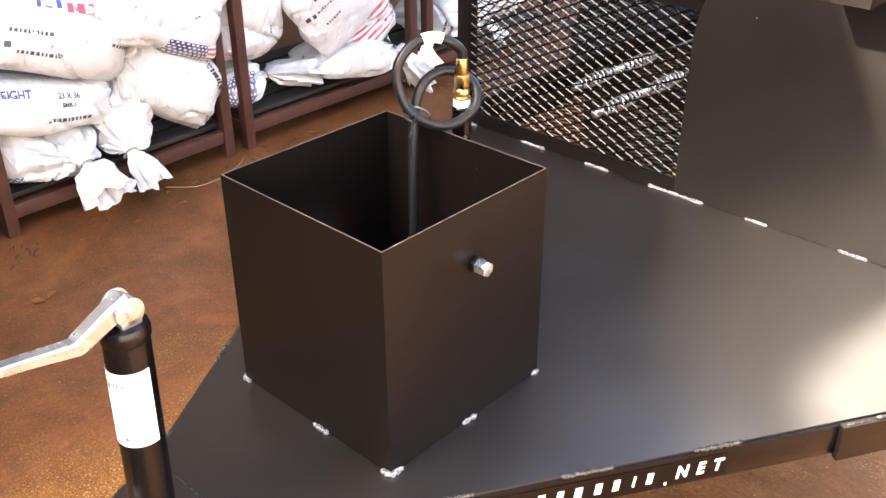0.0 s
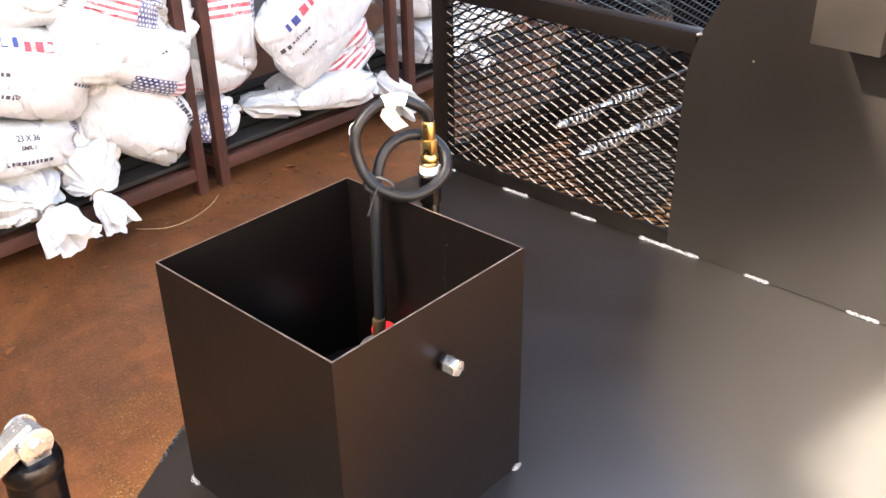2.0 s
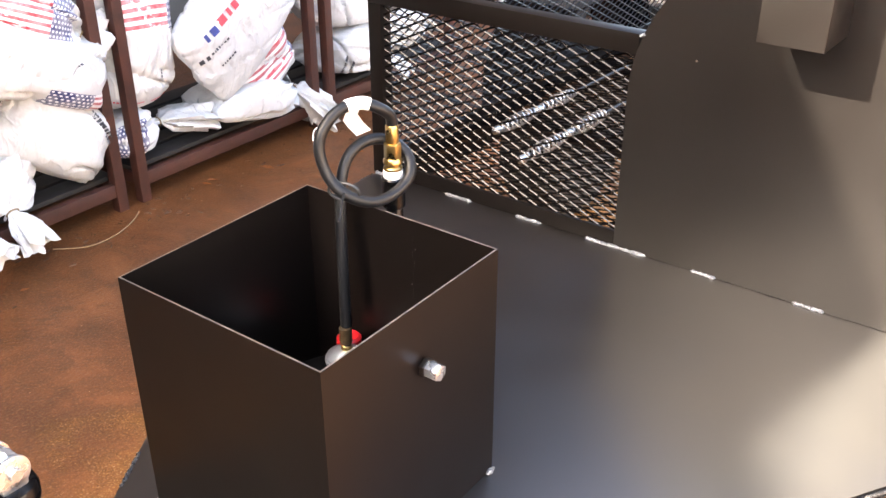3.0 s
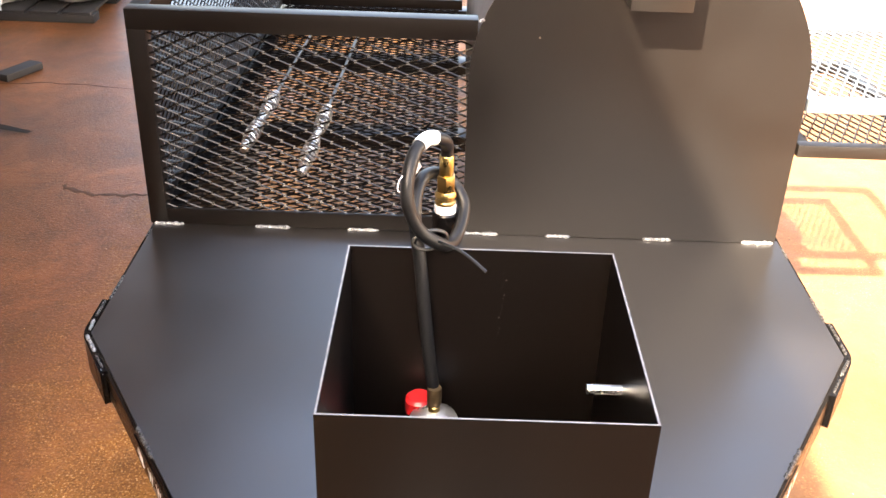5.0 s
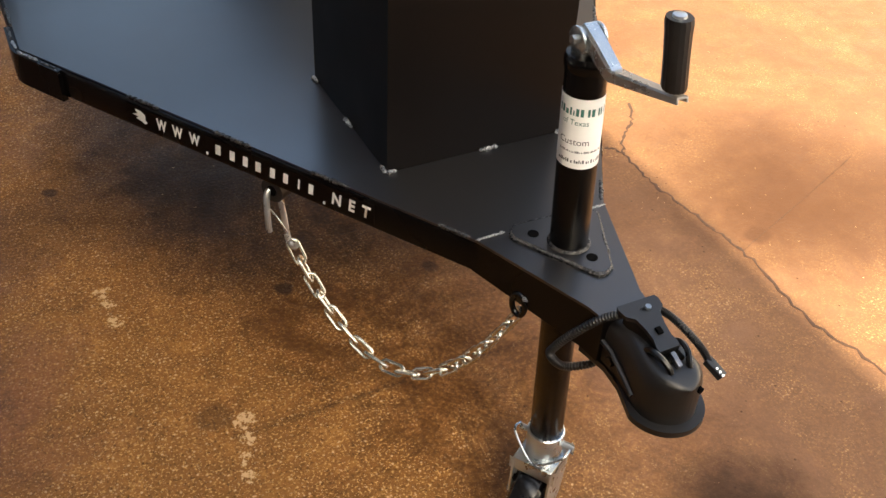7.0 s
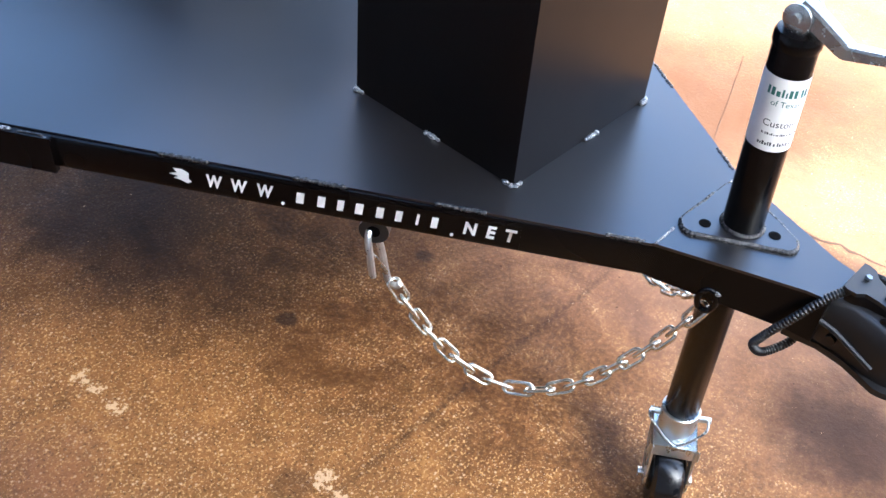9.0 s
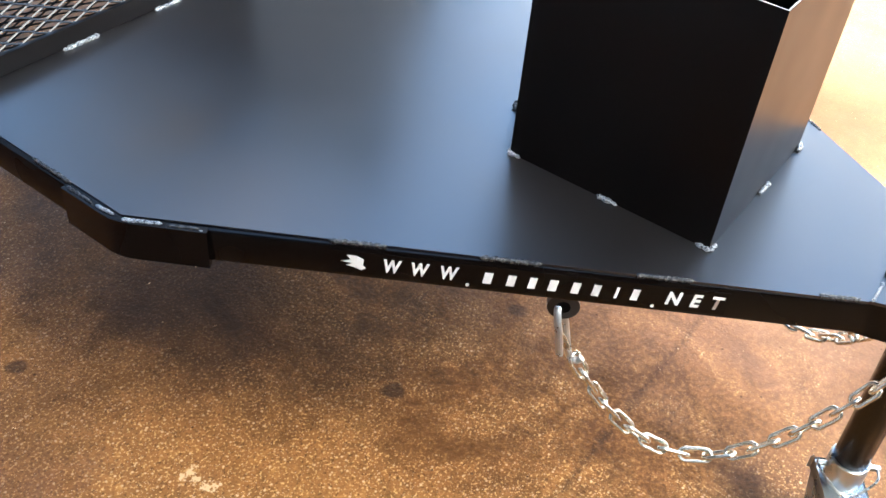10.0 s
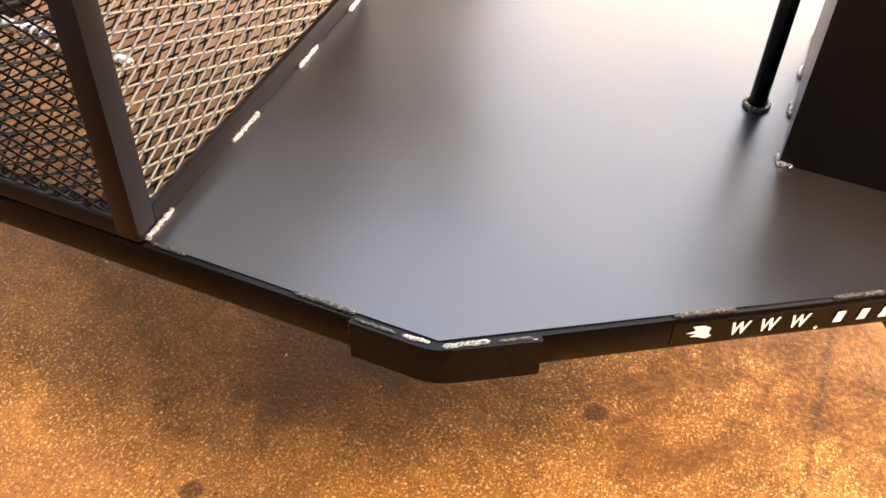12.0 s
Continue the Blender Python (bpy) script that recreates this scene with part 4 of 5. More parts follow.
part("hub", swivel(lathe([(0.028, -0.030), (0.030, -0.028), (0.030, 0.028), (0.028, 0.030)], (JX, WY, 0.072), 28, "X")), RUBBER, wheel)
part("hitch_pin", swivel(rod((JX - 0.055, JY, 0.205), (JX + 0.050, JY, 0.205), 0.0055, sides=12)), ZINC, jack)
part("pin_clip", swivel(sweep(curve_points([(-0.050, JY, 0.207), (-0.046, JY + 0.024, 0.200), (-0.012, JY + 0.040, 0.176), (0.010, JY + 0.041, 0.176), (0.050, JY + 0.022, 0.212), (0.050, JY, 0.214)], 8), 0.0022, 7)), ZINC, jack)

# the jack's parts, flange apart, are sheared in steps to fit the camera's view
for ob in jack.children_recursive:
    if ob.name.split(".")[0] not in ("flange_plate", "flange_weld", "bolt_hole"):
        for v in ob.data.vertices:
            d = 0.95 - v.co.z
            v.co.x += 0.022 * d
            v.co.y -= 0.043 * d if d < 0.31 else 0.0133 + 0.020 * (d - 0.31)


# ---- safety chains ----
def link_mesh():
    """One welded chain link: a stadium of round wire, 45 mm long."""
    L, Wd, r = 0.0150, 0.0100, 0.0034
    line = []
    for k in range(9):
        a = radians(-90 + 22.5 * k)
        line.append(Vector((L + Wd * math.cos(a), Wd * math.sin(a), 0)))
    for k in range(9):
        a = radians(90 + 22.5 * k)
        line.append(Vector((-L + Wd * math.cos(a), Wd * math.sin(a), 0)))
    return mesh_from("link", sweep(line, r, 8, True), CHAIN_ZINC, 60)


LINK = link_mesh()


def safety_chain(side):
    ob = thing("safety_chain", (side * 0.31, 0.1, 0.56), "zinc-plated safety chain with an S-hook hung from the tongue rail", "chain", "safety chains")
    a, b = Vector((side * 0.305, 0.102, 0.460)), Vector((side * 0.078, -0.297, 0.548))
    # the hanging curve, sampled finely, then cut into equal steps
    fine = []
    for i in range(401):
        s = i / 400
        q = a.lerp(b, s)
        q.z = 0.460 - s * 0.806 + s * s * 0.894
        fine.append(q)
    pitch, acc, marks = 0.0355, 0.018, []
    run = 0.0
    for p, q in zip(fine, fine[1:]):
        d = (q - p).length
        while acc <= run + d:
            marks.append((p.lerp(q, (acc - run) / d), (q - p).normalized()))
            acc += pitch
        run += d
    for i, (q, way) in enumerate(marks):
        side_v = way.cross(Vector((0, 0, 1))).normalized()
        m = Matrix((way, side_v, way.cross(side_v))).transposed().to_4x4() @ Matrix.Rotation(radians(45 + 90 * (i % 2) + 14 * math.sin(i * 2.3)), 4, "X")
        m.translation = q
        piece("link", LINK, m, ob)
    hk = [(0.348, 0.098, 0.496), (0.3465, 0.106, 0.53), (0.343, 0.115, 0.556), (0.337, 0.120, 0.566), (0.328, 0.122, 0.567), (0.320, 0.119, 0.552), (0.3165, 0.110, 0.515), (0.3155, 0.101, 0.478), (0.314, 0.092, 0.463), (0.309, 0.084, 0.461), (0.306, 0.080, 0.466)]
    part("s_hook", sweep(curve_points([(side * (x - 0.006), y + 0.012, z - 0.004) for x, y, z in hk], 7), 0.0055, 10), BRIGHT_ZINC, ob, "bright zinc S-hook")
    part("hook_keeper", sweep(curve_points([(side * 0.335, 0.124, 0.531), (side * 0.322, 0.116, 0.508), (side * 0.310, 0.110, 0.482)], 6), 0.0016, 6), ZINC, ob)
    # eye under the nose
    e = Vector((side * 0.083, -0.300, 0.570))
    part("chain_eye", sweep([e + Vector((side * 0.004 * math.cos(a), 0.012 * math.cos(a), 0.020 * math.sin(a))) for a in (2 * math.pi * k / 24 for k in range(24))], 0.0048, 10, True), PAINT_GLOSS, ob)
    weld(e + Vector((side * -0.004, 0.014, 0.016)), e + Vector((side * -0.004, -0.016, 0.018)), ob, 0.006)
    return ob


for side in (-1, 1):
    safety_chain(side)
    # short cross tube under the rail that the hook hangs from
    c = along_tongue(side, 0.615, -0.004, 0.565)
    d = along_tongue(side, 0.615, -0.035, 0.565)
    part("hook_ring", rod(d, c, 0.023, sides=28), RUBBER, trailer)
    part("hook_ring_hole", rod(c, along_tongue(side, 0.615, -0.0025, 0.565), 0.010, sides=20), DARK, trailer)

# ---- open tank box ----
tank_box = thing("tank_box", (0, BOX, DECK), "open black steel box welded on the deck for a gas cylinder", "box")
T = 0.003
D1 = 2 * BOX
bm = bmesh.new()


def ring_at(o, z):
    return [bm.verts.new(q) for q in ((-BOX + o, o, z), (BOX - o, o, z), (BOX - o, D1 - o, z), (-BOX + o, D1 - o, z))]


r1, r2, r3, r4 = ring_at(0, DECK + 0.0005), ring_at(0, BOX_TOP), ring_at(T, BOX_TOP), ring_at(T, DECK + 0.004)
for lo, hi in ((r1, r2), (r2, r3), (r3, r4)):
    for i in range(4):
        bm.faces.new((lo[i], lo[(i + 1) % 4], hi[(i + 1) % 4], hi[i]))
bm.faces.new(r4), bm.faces.new(r1[::-1])
part("shell", bm, PAINT_SHEET, tank_box, "satin black folded sheet walls", bevel=0.0012)
bm = bmesh.new()
a, b = ring_at(0.0003, BOX_TOP + 0.0004), ring_at(T - 0.0006, BOX_TOP + 0.0004)
for i in range(4):
    bm.faces.new((a[i], a[(i + 1) % 4], b[(i + 1) % 4], b[i]))
part("rim_edge", bm, EDGE, tank_box, "bare cut metal rim", smooth=0)
BY, BZ = 0.176, 0.914
part("bolt_head", rod((BOX + 0.006, BY, BZ), (BOX + 0.026, BY, BZ), 0.0115, sides=6), ZINC, tank_box, "bright hex bolt head", bevel=0.0015)
part("lock_nut", rod((BOX + 0.0005, BY, BZ), (BOX + 0.008, BY, BZ), 0.0135, sides=6), PAINT, tank_box, bevel=0.001)
part("bolt_thread", rod((BOX - T - 0.040, BY, BZ), (BOX - T, BY, BZ), 0.0062, sides=14), ZINC, tank_box)
z = DECK + 0.003
for p, q in (((-BOX - 0.003, -0.003), (-BOX - 0.003, 0.020)), ((BOX - 0.016, -0.003), (BOX + 0.003, -0.003)), ((BOX + 0.003, -0.004), (BOX + 0.003, 0.022)),
             ((-BOX - 0.003, -0.003), (-BOX + 0.016, -0.003)), ((0.002, -0.003), (0.038, -0.003)), ((BOX + 0.003, 0.150), (BOX + 0.003, 0.182)),
             ((BOX + 0.003, D1 - 0.018), (BOX + 0.003, D1 + 0.002)), ((-BOX - 0.003, D1 - 0.020), (-BOX - 0.003, D1 + 0.003)), ((-BOX - 0.003, 0.145), (-BOX - 0.003, 0.180)),
             ((-BOX, D1 + 0.003), (-BOX + 0.018, D1 + 0.003)), ((-0.055, D1 + 0.003), (-0.022, D1 + 0.003)), ((0.05, D1 + 0.003), (0.08, D1 + 0.003))):
    weld((*p, z), (*q, z), tank_box, 0.0058)
# drip of spatter down the inside of the back wall
rng = random.Random(4)
bm = bmesh.new()
for k in range(16):
    x = 0.033 + rng.uniform(-0.003, 0.003) - 0.0005 * k
    zz = 0.982 - 0.0075 * k - rng.uniform(0, 0.004)
    bmesh.ops.create_icosphere(bm, subdivisions=1, radius=rng.uniform(0.0005, 0.0012), matrix=Matrix.Translation((x, D1 - T - 0.0003, zz)))
part("spatter", bm, PAINTED_WELD, tank_box)

# gas cylinder and regulator inside
cyl = thing("gas_cylinder", (-0.05, 0.22, DECK + 0.004), "dark gas cylinder standing inside the tank box", "cylinder")
part("body", lathe([(0.06, 0.0), (0.082, 0.006), (0.088, 0.03), (0.088, 0.085), (0.078, 0.108), (0.045, 0.122), (0.020, 0.126)], (-0.05, 0.24, DECK + 0.004), 36), DARK, cyl)
part("valve", rod((-0.055, 0.275, DECK + 0.11), (-0.055, 0.275, DECK + 0.142), 0.011), BRASS, cyl)
RX, RY, RZ = -0.053, 0.276, 0.778
reg = thing("gas_regulator", (RX, RY, RZ), "silver round gas regulator with a red knob", "regulator")
part("body", lathe([(0.025, 0.0), (0.030, 0.003), (0.030, 0.007), (0.026, 0.010), (0.021, 0.013), (0.012, 0.018)], (RX, RY, RZ), 32), BRIGHT_ZINC, reg)
part("rim", lathe([(0.028, -0.003), (0.032, -0.002), (0.032, 0.003), (0.028, 0.004)], (RX, RY, RZ), 32), BRIGHT_ZINC, reg)
part("outlet", lathe([(0.008, 0.015), (0.008, 0.024), (0.0065, 0.026), (0.0065, 0.034)], (RX, RY, RZ), 20), BRASS, reg)
part("knob", lathe([(0.016, -0.012), (0.019, -0.009), (0.019, 0.010), (0.015, 0.014)], (RX - 0.020, RY + 0.028, RZ + 0.004), 24), RED, reg, "red plastic knob")

# ---- gas riser behind the box ----
PX, PY = -0.047, 0.387
riser = thing("gas_riser", (PX, PY, DECK), "black gas pipe standing on the deck with a brass fitting", "pipe")
part("pipe", lathe([(0.0125, DECK - 0.001), (0.0132, DECK + 0.002), (0.0132, 1.028), (0.012, 1.030)], (PX, PY, 0), 28), PAINT_GLOSS, riser)
part("base_weld", sweep([Vector((PX + 0.0165 * math.cos(a), PY + 0.0165 * math.sin(a), DECK + 0.003)) for a in (2 * math.pi * k / 30 for k in range(30))], lambda s: 0.0042 * (0.8 + 0.4 * abs(math.sin(s * 40))), 7, True), PAINTED_WELD, riser)
part("coupling", lathe([(0.0150, 0.985), (0.0165, 0.987), (0.0165, 1.030), (0.0150, 1.032)], (PX, PY, 0), 28), PAINT_GLOSS, riser)
part("thread_tape", lathe([(0.0135, 1.031), (0.0142, 1.033), (0.0142, 1.042), (0.0135, 1.044)], (PX, PY, 0), 28), TAPE, riser)
part("lower_nut", lathe([(0.0128, 1.041), (0.0136, 1.043), (0.0136, 1.047), (0.0116, 1.049), (0.0116, 1.052), (0.0138, 1.054), (0.0138, 1.058), (0.0116, 1.062)], (PX, PY, 0), 24), BRASS, riser)
part("union_nut", rod((PX, PY, 1.061), (PX, PY, 1.084), 0.0128, sides=6), BRASS, riser, bevel=0.002)
part("ferrule", lathe([(0.0086, 1.083), (0.0094, 1.085), (0.0094, 1.109), (0.0084, 1.111)], (PX, PY, 0), 24), BRASS, riser)

# hose: up from the fitting, one and a half loops, down to the regulator
hose = thing("gas_hose", (PX, 0.30, 1.03), "black rubber gas hose tied in a loop above the box", "hose")


loop = [Vector(q) for q in ((PX, PY, 1.108), (PX, PY - 0.003, 1.124), (-0.052, 0.368, 1.139), (-0.070, 0.350, 1.148), (-0.084, 0.322, 1.143), (-0.091, 0.298, 1.124), (-0.092, 0.287, 1.100),
        (-0.086, 0.286, 1.075), (-0.074, 0.289, 1.052), (-0.054, 0.297, 1.034), (-0.040, 0.322, 1.019), (-0.031, 0.352, 1.016), (-0.024, 0.380, 1.026), (-0.024, 0.398, 1.042),
        (-0.038, 0.408, 1.062), (-0.056, 0.398, 1.080), (-0.072, 0.376, 1.087), (-0.081, 0.350, 1.082), (-0.084, 0.330, 1.066), (-0.082, 0.316, 1.040), (-0.076, 0.305, 1.005),
        (-0.070, 0.297, 0.95), (-0.062, 0.288, 0.88), (RX, RY + 0.002, 0.815), (RX, RY, 0.806))]
part("tube", sweep(curve_points(loop, 9), 0.0082, 12), HOSE, hose, smooth=60)
part("end_ferrule", lathe([(0.0090, 0.806), (0.0095, 0.808), (0.0095, 0.830), (0.0088, 0.832)], (RX, RY, 0), 20), plain("old_brass", (0.16, 0.11, 0.06), 0.4, 0.8, 0.3, 50, 0.1), hose)
k = Vector((-0.064, 0.299, 1.036))
zip_tie = part("zip_tie", sweep([k + Vector((0.021 * math.cos(a), 0.008 * math.cos(a) + 0.002, 0.013 * math.sin(a))) for a in (2 * math.pi * i / 22 for i in range(22))], 0.0022, 6, True), RUBBER, hose)
part("tie_tail", sweep(curve_points([Vector((-0.056, 0.292, 1.040)), Vector((-0.026, 0.255, 1.047)), Vector((0.002, 0.217, 1.043))], 6), 0.0019, 6, flat=0.5), RUBBER, zip_tie)
part("tag_string", sweep(curve_points([(-0.088, 0.300, 1.128), (-0.100, 0.290, 1.122), (-0.103, 0.288, 1.108), (-0.094, 0.285, 1.104)], 6), 0.0008, 5), TAPE, hose, "thin white string of the tag")
tl = curve_points(loop, 9)
i0 = min(range(len(tl) // 3), key=lambda i: (tl[i] - Vector((-0.070, 0.350, 1.148))).length)
tag = part("paper_tag", sweep(tl[i0 - 4:i0 + 7], 0.0092, 14), TAPE, hose, "white paper tag wrapped round the hose")
bm = bmesh.new()
rows = []
for x, y, zz in ((-0.066, 0.345, 1.152), (-0.080, 0.346, 1.138), (-0.088, 0.348, 1.124), (-0.088, 0.358, 1.110), (-0.082, 0.368, 1.096)):
    q = Vector((x, y, zz))
    w = Vector((0.004, 0.011, 0.002))
    rows.append((bm.verts.new(q - w), bm.verts.new(q + w)))
for a, b in zip(rows, rows[1:]):
    bm.faces.new((a[0], a[1], b[1], b[0]))
bmesh.ops.solidify(bm, geom=bm.faces[:], thickness=0.0006)
part("tag_end", bm, TAPE, tag, smooth=60)

# ---- firewood cage ----
cage = thing("firewood_cage", (-0.33, 1.6, DECK), "black square-tube firewood cage with expanded metal sides", "cage")
CL, CR, CT = -HALF, -0.008, 1.091
TB = 0.036
CB = 2.75
part("bottom_rail", box(CL + TB, BACK, DECK + 0.001, CR, BACK + 0.009, DECK + TB), PAINT_SHEET, cage, bevel=0.002)
part("top_rail", box(CL, BACK, CT - 0.040, CR + 0.012, BACK + TB, CT), PAINT_SHEET, cage, bevel=0.002)
part("corner_post", box(CL, BACK + 0.0005, DECK + 0.001, CL + TB, BACK + TB, CT - 0.040), PAINT_SHEET, cage, bevel=0.002)
part("rear_post", box(CL, CB - TB, DECK + 0.001, CL + TB, CB, CT), PAINT_SHEET, cage, bevel=0.002)
part("side_bottom_rail", box(CL, BACK + TB, DECK + 0.001, CL + 0.008, CB - TB, DECK + 0.030), PAINT_SHEET, cage, bevel=0.002)
part("side_top_rail", box(CL, BACK + TB, CT - 0.040, CL + TB, CB - TB, CT - 0.0005), PAINT_SHEET, cage, bevel=0.002)
part("rear_bottom_rail", box(CL + TB, CB - TB, DECK + 0.001, CR, CB, DECK + TB), PAINT_SHEET, cage, bevel=0.002)
part("rear_top_rail", box(CL + TB, CB - TB, CT - 0.036, CR, CB, CT), PAINT_SHEET, cage, bevel=0.002)
expanded("front_mesh", (CL + TB - 0.006, BACK + 0.0125, DECK + TB - 0.016), (1, 0, 0), (0, 0, 1), CR - CL - TB + 0.012, CT - DECK - TB - 0.028, cage, PAINT_MESH, label="black expanded metal panel")
# same mesh paint; side and floor take darker copies for their shade
expanded("side_mesh", (CL + 0.0115, CB - TB + 0.006, DECK + 0.024), (0, -1, 0), (0, 0, 1), CB - BACK - 2 * TB + 0.012, CT - DECK - 0.058, cage, PAINT_SHEET)
expanded("rear_mesh", (CL + TB - 0.006, CB - 0.018, DECK + TB - 0.006), (1, 0, 0), (0, 0, 1), CR - CL - TB + 0.012, CT - DECK - TB - 0.028, cage, PAINT_MESH)
expanded("floor_mesh", (CR - 0.01, CB - 0.02, DECK + 0.004), (-1, 0, 0), (0, -1, 0), CR - CL - 0.03, CB - BACK - 0.04, cage, DARK, strand=0.0026)
part("corner_weld", rod((0.006, BACK - 0.001, CT - 0.003), (0.015, BACK - 0.001, CT + 0.002), 0.0032), WELD, cage)


def poker(place, end, label):
    """A long steel rod with a coil-spring grip in two tapered halves."""
    a, b = Vector(place), Vector(end)
    ob = thing("fire_tool", place, label, "fire tool", "fire tools in the cage")
    way = (b - a).normalized()
    part("shaft", rod(a, a + way * 1.05, 0.0045, sides=12), RUBBER, ob)
    side, up = way.cross(Vector((0, 0, 1))).normalized(), Vector((0, 0, 1))
    L = (b - a).length
    for s0, s1 in ((0.0, 0.46), (0.54, 1.0)):
        line = []
        turns = 9
        for i in range(turns * 14 + 1):
            s = i / (turns * 14)
            r = 0.0075 + 0.0095 * math.sin(math.pi * (0.10 + 0.80 * s)) ** 1.2
            ang = 2 * math.pi * turns * s
            line.append(a + way * (L * (s0 + (s1 - s0) * s)) + side * (r * math.cos(ang)) + up * (r * math.sin(ang)))
        part("spring_grip", sweep(line, 0.0024, 6), SPRING, ob, "bright coil-spring grip", smooth=60)
        part("grip_end", lathe([(0.0035, -0.030), (0.0085, -0.027), (0.0112, -0.019), (0.0108, -0.009), (0.0080, 0.001), (0.0055, 0.004)], a + way * (L * s0), 18, "Y"), BRIGHT_ZINC, ob, smooth=60)
    return ob


poker((-0.526, 1.405, 0.668), (-0.511, 1.760, 0.668), "steel fire poker with a coiled spring grip in the cage")
poker((-0.372, 1.285, 0.668), (-0.360, 1.670, 0.668), "steel ash rake with a coiled spring grip in the cage")

# ---- firebox ----
firebox = thing("firebox", (0.315, 1.5, DECK), "dark brown-black steel firebox end with a rounded top", "firebox")
CX, CZ, RAD = 0.315, 0.972, 0.325
outline = [(CX - RAD, DECK + 0.001)] + [(CX - RAD * math.cos(radians(a)), CZ + RAD * math.sin(radians(a))) for a in range(0, 181, 5)] + [(CX + RAD, DECK + 0.001)]


def slab(points, y0, y1):
    bm = bmesh.new()
    f = [bm.verts.new((x, y0, z)) for x, z in points]
    g = [bm.verts.new((x, y1, z)) for x, z in points]
    bm.faces.new(f), bm.faces.new(g[::-1])
    for i in range(len(points)):
        bm.faces.new((f[i], f[(i + 1) % len(points)], g[(i + 1) % len(points)], g[i]))
    return bm


part("end_plate", slab(outline, BACK - 0.001, BACK + 0.008), PAINT_PLATE, firebox, "flat satin end plate", bevel=0.001)
inner = [(CX + (x - CX) * 0.965, CZ + (z - CZ) * 0.965 + (0.004 if z < CZ else 0)) for x, z in outline]
part("barrel", slab(inner, BACK + 0.008, BACK + 1.25), PAINT_PLATE, firebox)
part("draft_box", box(0.260, BACK - 0.120, 1.150, 0.369, BACK - 0.001, 1.345), PAINT_PLATE, firebox, "square draft box on the end plate", bevel=0.0025)
part("rivet", rod((0.120, BACK - 0.002, 1.062), (0.120, BACK - 0.001, 1.062), 0.002, sides=8), EDGE, firebox)


def side_shelf(name, x1, y1, z, mat, label, tube=0.026):
    ob = thing(name, ((0.66 + x1) / 2, 1.3, z), label, "shelf", "side shelves")
    x0, y0 = 0.655, 1.072
    part("front_bar", box(x0, y0, z - tube, x1, y0 + tube, z), mat, ob, bevel=0.002)
    part("rear_bar", box(x0, y1 - tube, z - tube, x1, y1, z), mat, ob, bevel=0.002)
    part("outer_bar", box(x1 - tube, y0 + tube, z - tube, x1, y1 - tube, z - 0.0005), mat, ob, bevel=0.002)
    part("inner_bar", box(x0, y0 + tube, z - tube, x0 + tube, y1 - tube, z - 0.0005), mat, ob, bevel=0.002)
    for y in (y0 + 0.04, y1 - 0.06):
        part("bracket", box(0.62, y, z - tube - 0.012, x0 + 0.03, y + 0.02, z - tube + 0.0005), mat, ob, bevel=0.002)
    expanded("mesh", (x1 - 0.01, y0 + 0.01, z - 0.006), (0, 1, 0), (-1, 0, 0), y1 - y0 - 0.02, x1 - x0 - 0.02, ob, mat)
    return ob


side_shelf("upper_shelf", 1.085, 1.62, 0.948, GALV, "galvanised expanded metal shelf folded out beside the firebox")
side_shelf("lower_shelf", 0.945, 1.62, 0.853, PAINT_PLATE, "black framed expanded metal shelf below the galvanised one")

# ---- trailer wheel and fender ----
road_wheel = part("road_wheel", lathe([(0.20, -0.085), (0.28, -0.095), (0.315, -0.085), (0.328, -0.05), (0.330, 0.0), (0.328, 0.05), (0.315, 0.085), (0.28, 0.095), (0.20, 0.085)], (-0.822, 2.31, 0.33), 56, "X"), TYRE, trailer, "black trailer tyre on a galvanised rim")
part("rim", lathe([(0.08, -0.07), (0.205, -0.075), (0.205, 0.075), (0.08, 0.07)], (-0.822, 2.31, 0.33), 40, "X"), GALV, road_wheel)
prof = [(1.935, 0.440), (1.945, 0.60), (2.02, 0.755), (2.10, 0.80), (2.52, 0.80), (2.60, 0.755), (2.675, 0.60), (2.685, 0.44)]
bm = bmesh.new()
for x0, x1 in ((-0.945, -0.70),):
    lo = [bm.verts.new((x0, y, z)) for y, z in prof]
    hi = [bm.verts.new((x1, y, z)) for y, z in prof]
    lo2 = [bm.verts.new((x0, 2.31 + (y - 2.31) * 0.985, z - 0.006)) for y, z in prof]
    hi2 = [bm.verts.new((x1, 2.31 + (y - 2.31) * 0.985, z - 0.006)) for y, z in prof]
    for i in range(len(prof) - 1):
        bm.faces.new((lo[i], lo[i + 1], hi[i + 1], hi[i])), bm.faces.new((lo2[i + 1], lo2[i], hi2[i], hi2[i + 1]))
        bm.faces.new((lo[i + 1], lo[i], lo2[i], lo2[i + 1])), bm.faces.new((hi[i], hi[i + 1], hi2[i + 1], hi2[i]))
    for i in (0, -1):
        bm.faces.new((lo[i], hi[i], hi2[i], lo2[i]))
fender = part("fender", bm, PAINT_GLOSS, trailer, "black steel step fender over the wheel", smooth=20)
part("side_skirt", box(-0.948, 2.09, 0.715, -0.944, 2.53, 0.798), PAINT_GLOSS, fender, bevel=0.001)
part("step_slot", box(-0.93, 1.958, 0.655, -0.74, 1.972, 0.672), DARK, fender)

# ---- sack racks ----
RACK_X = -2.13


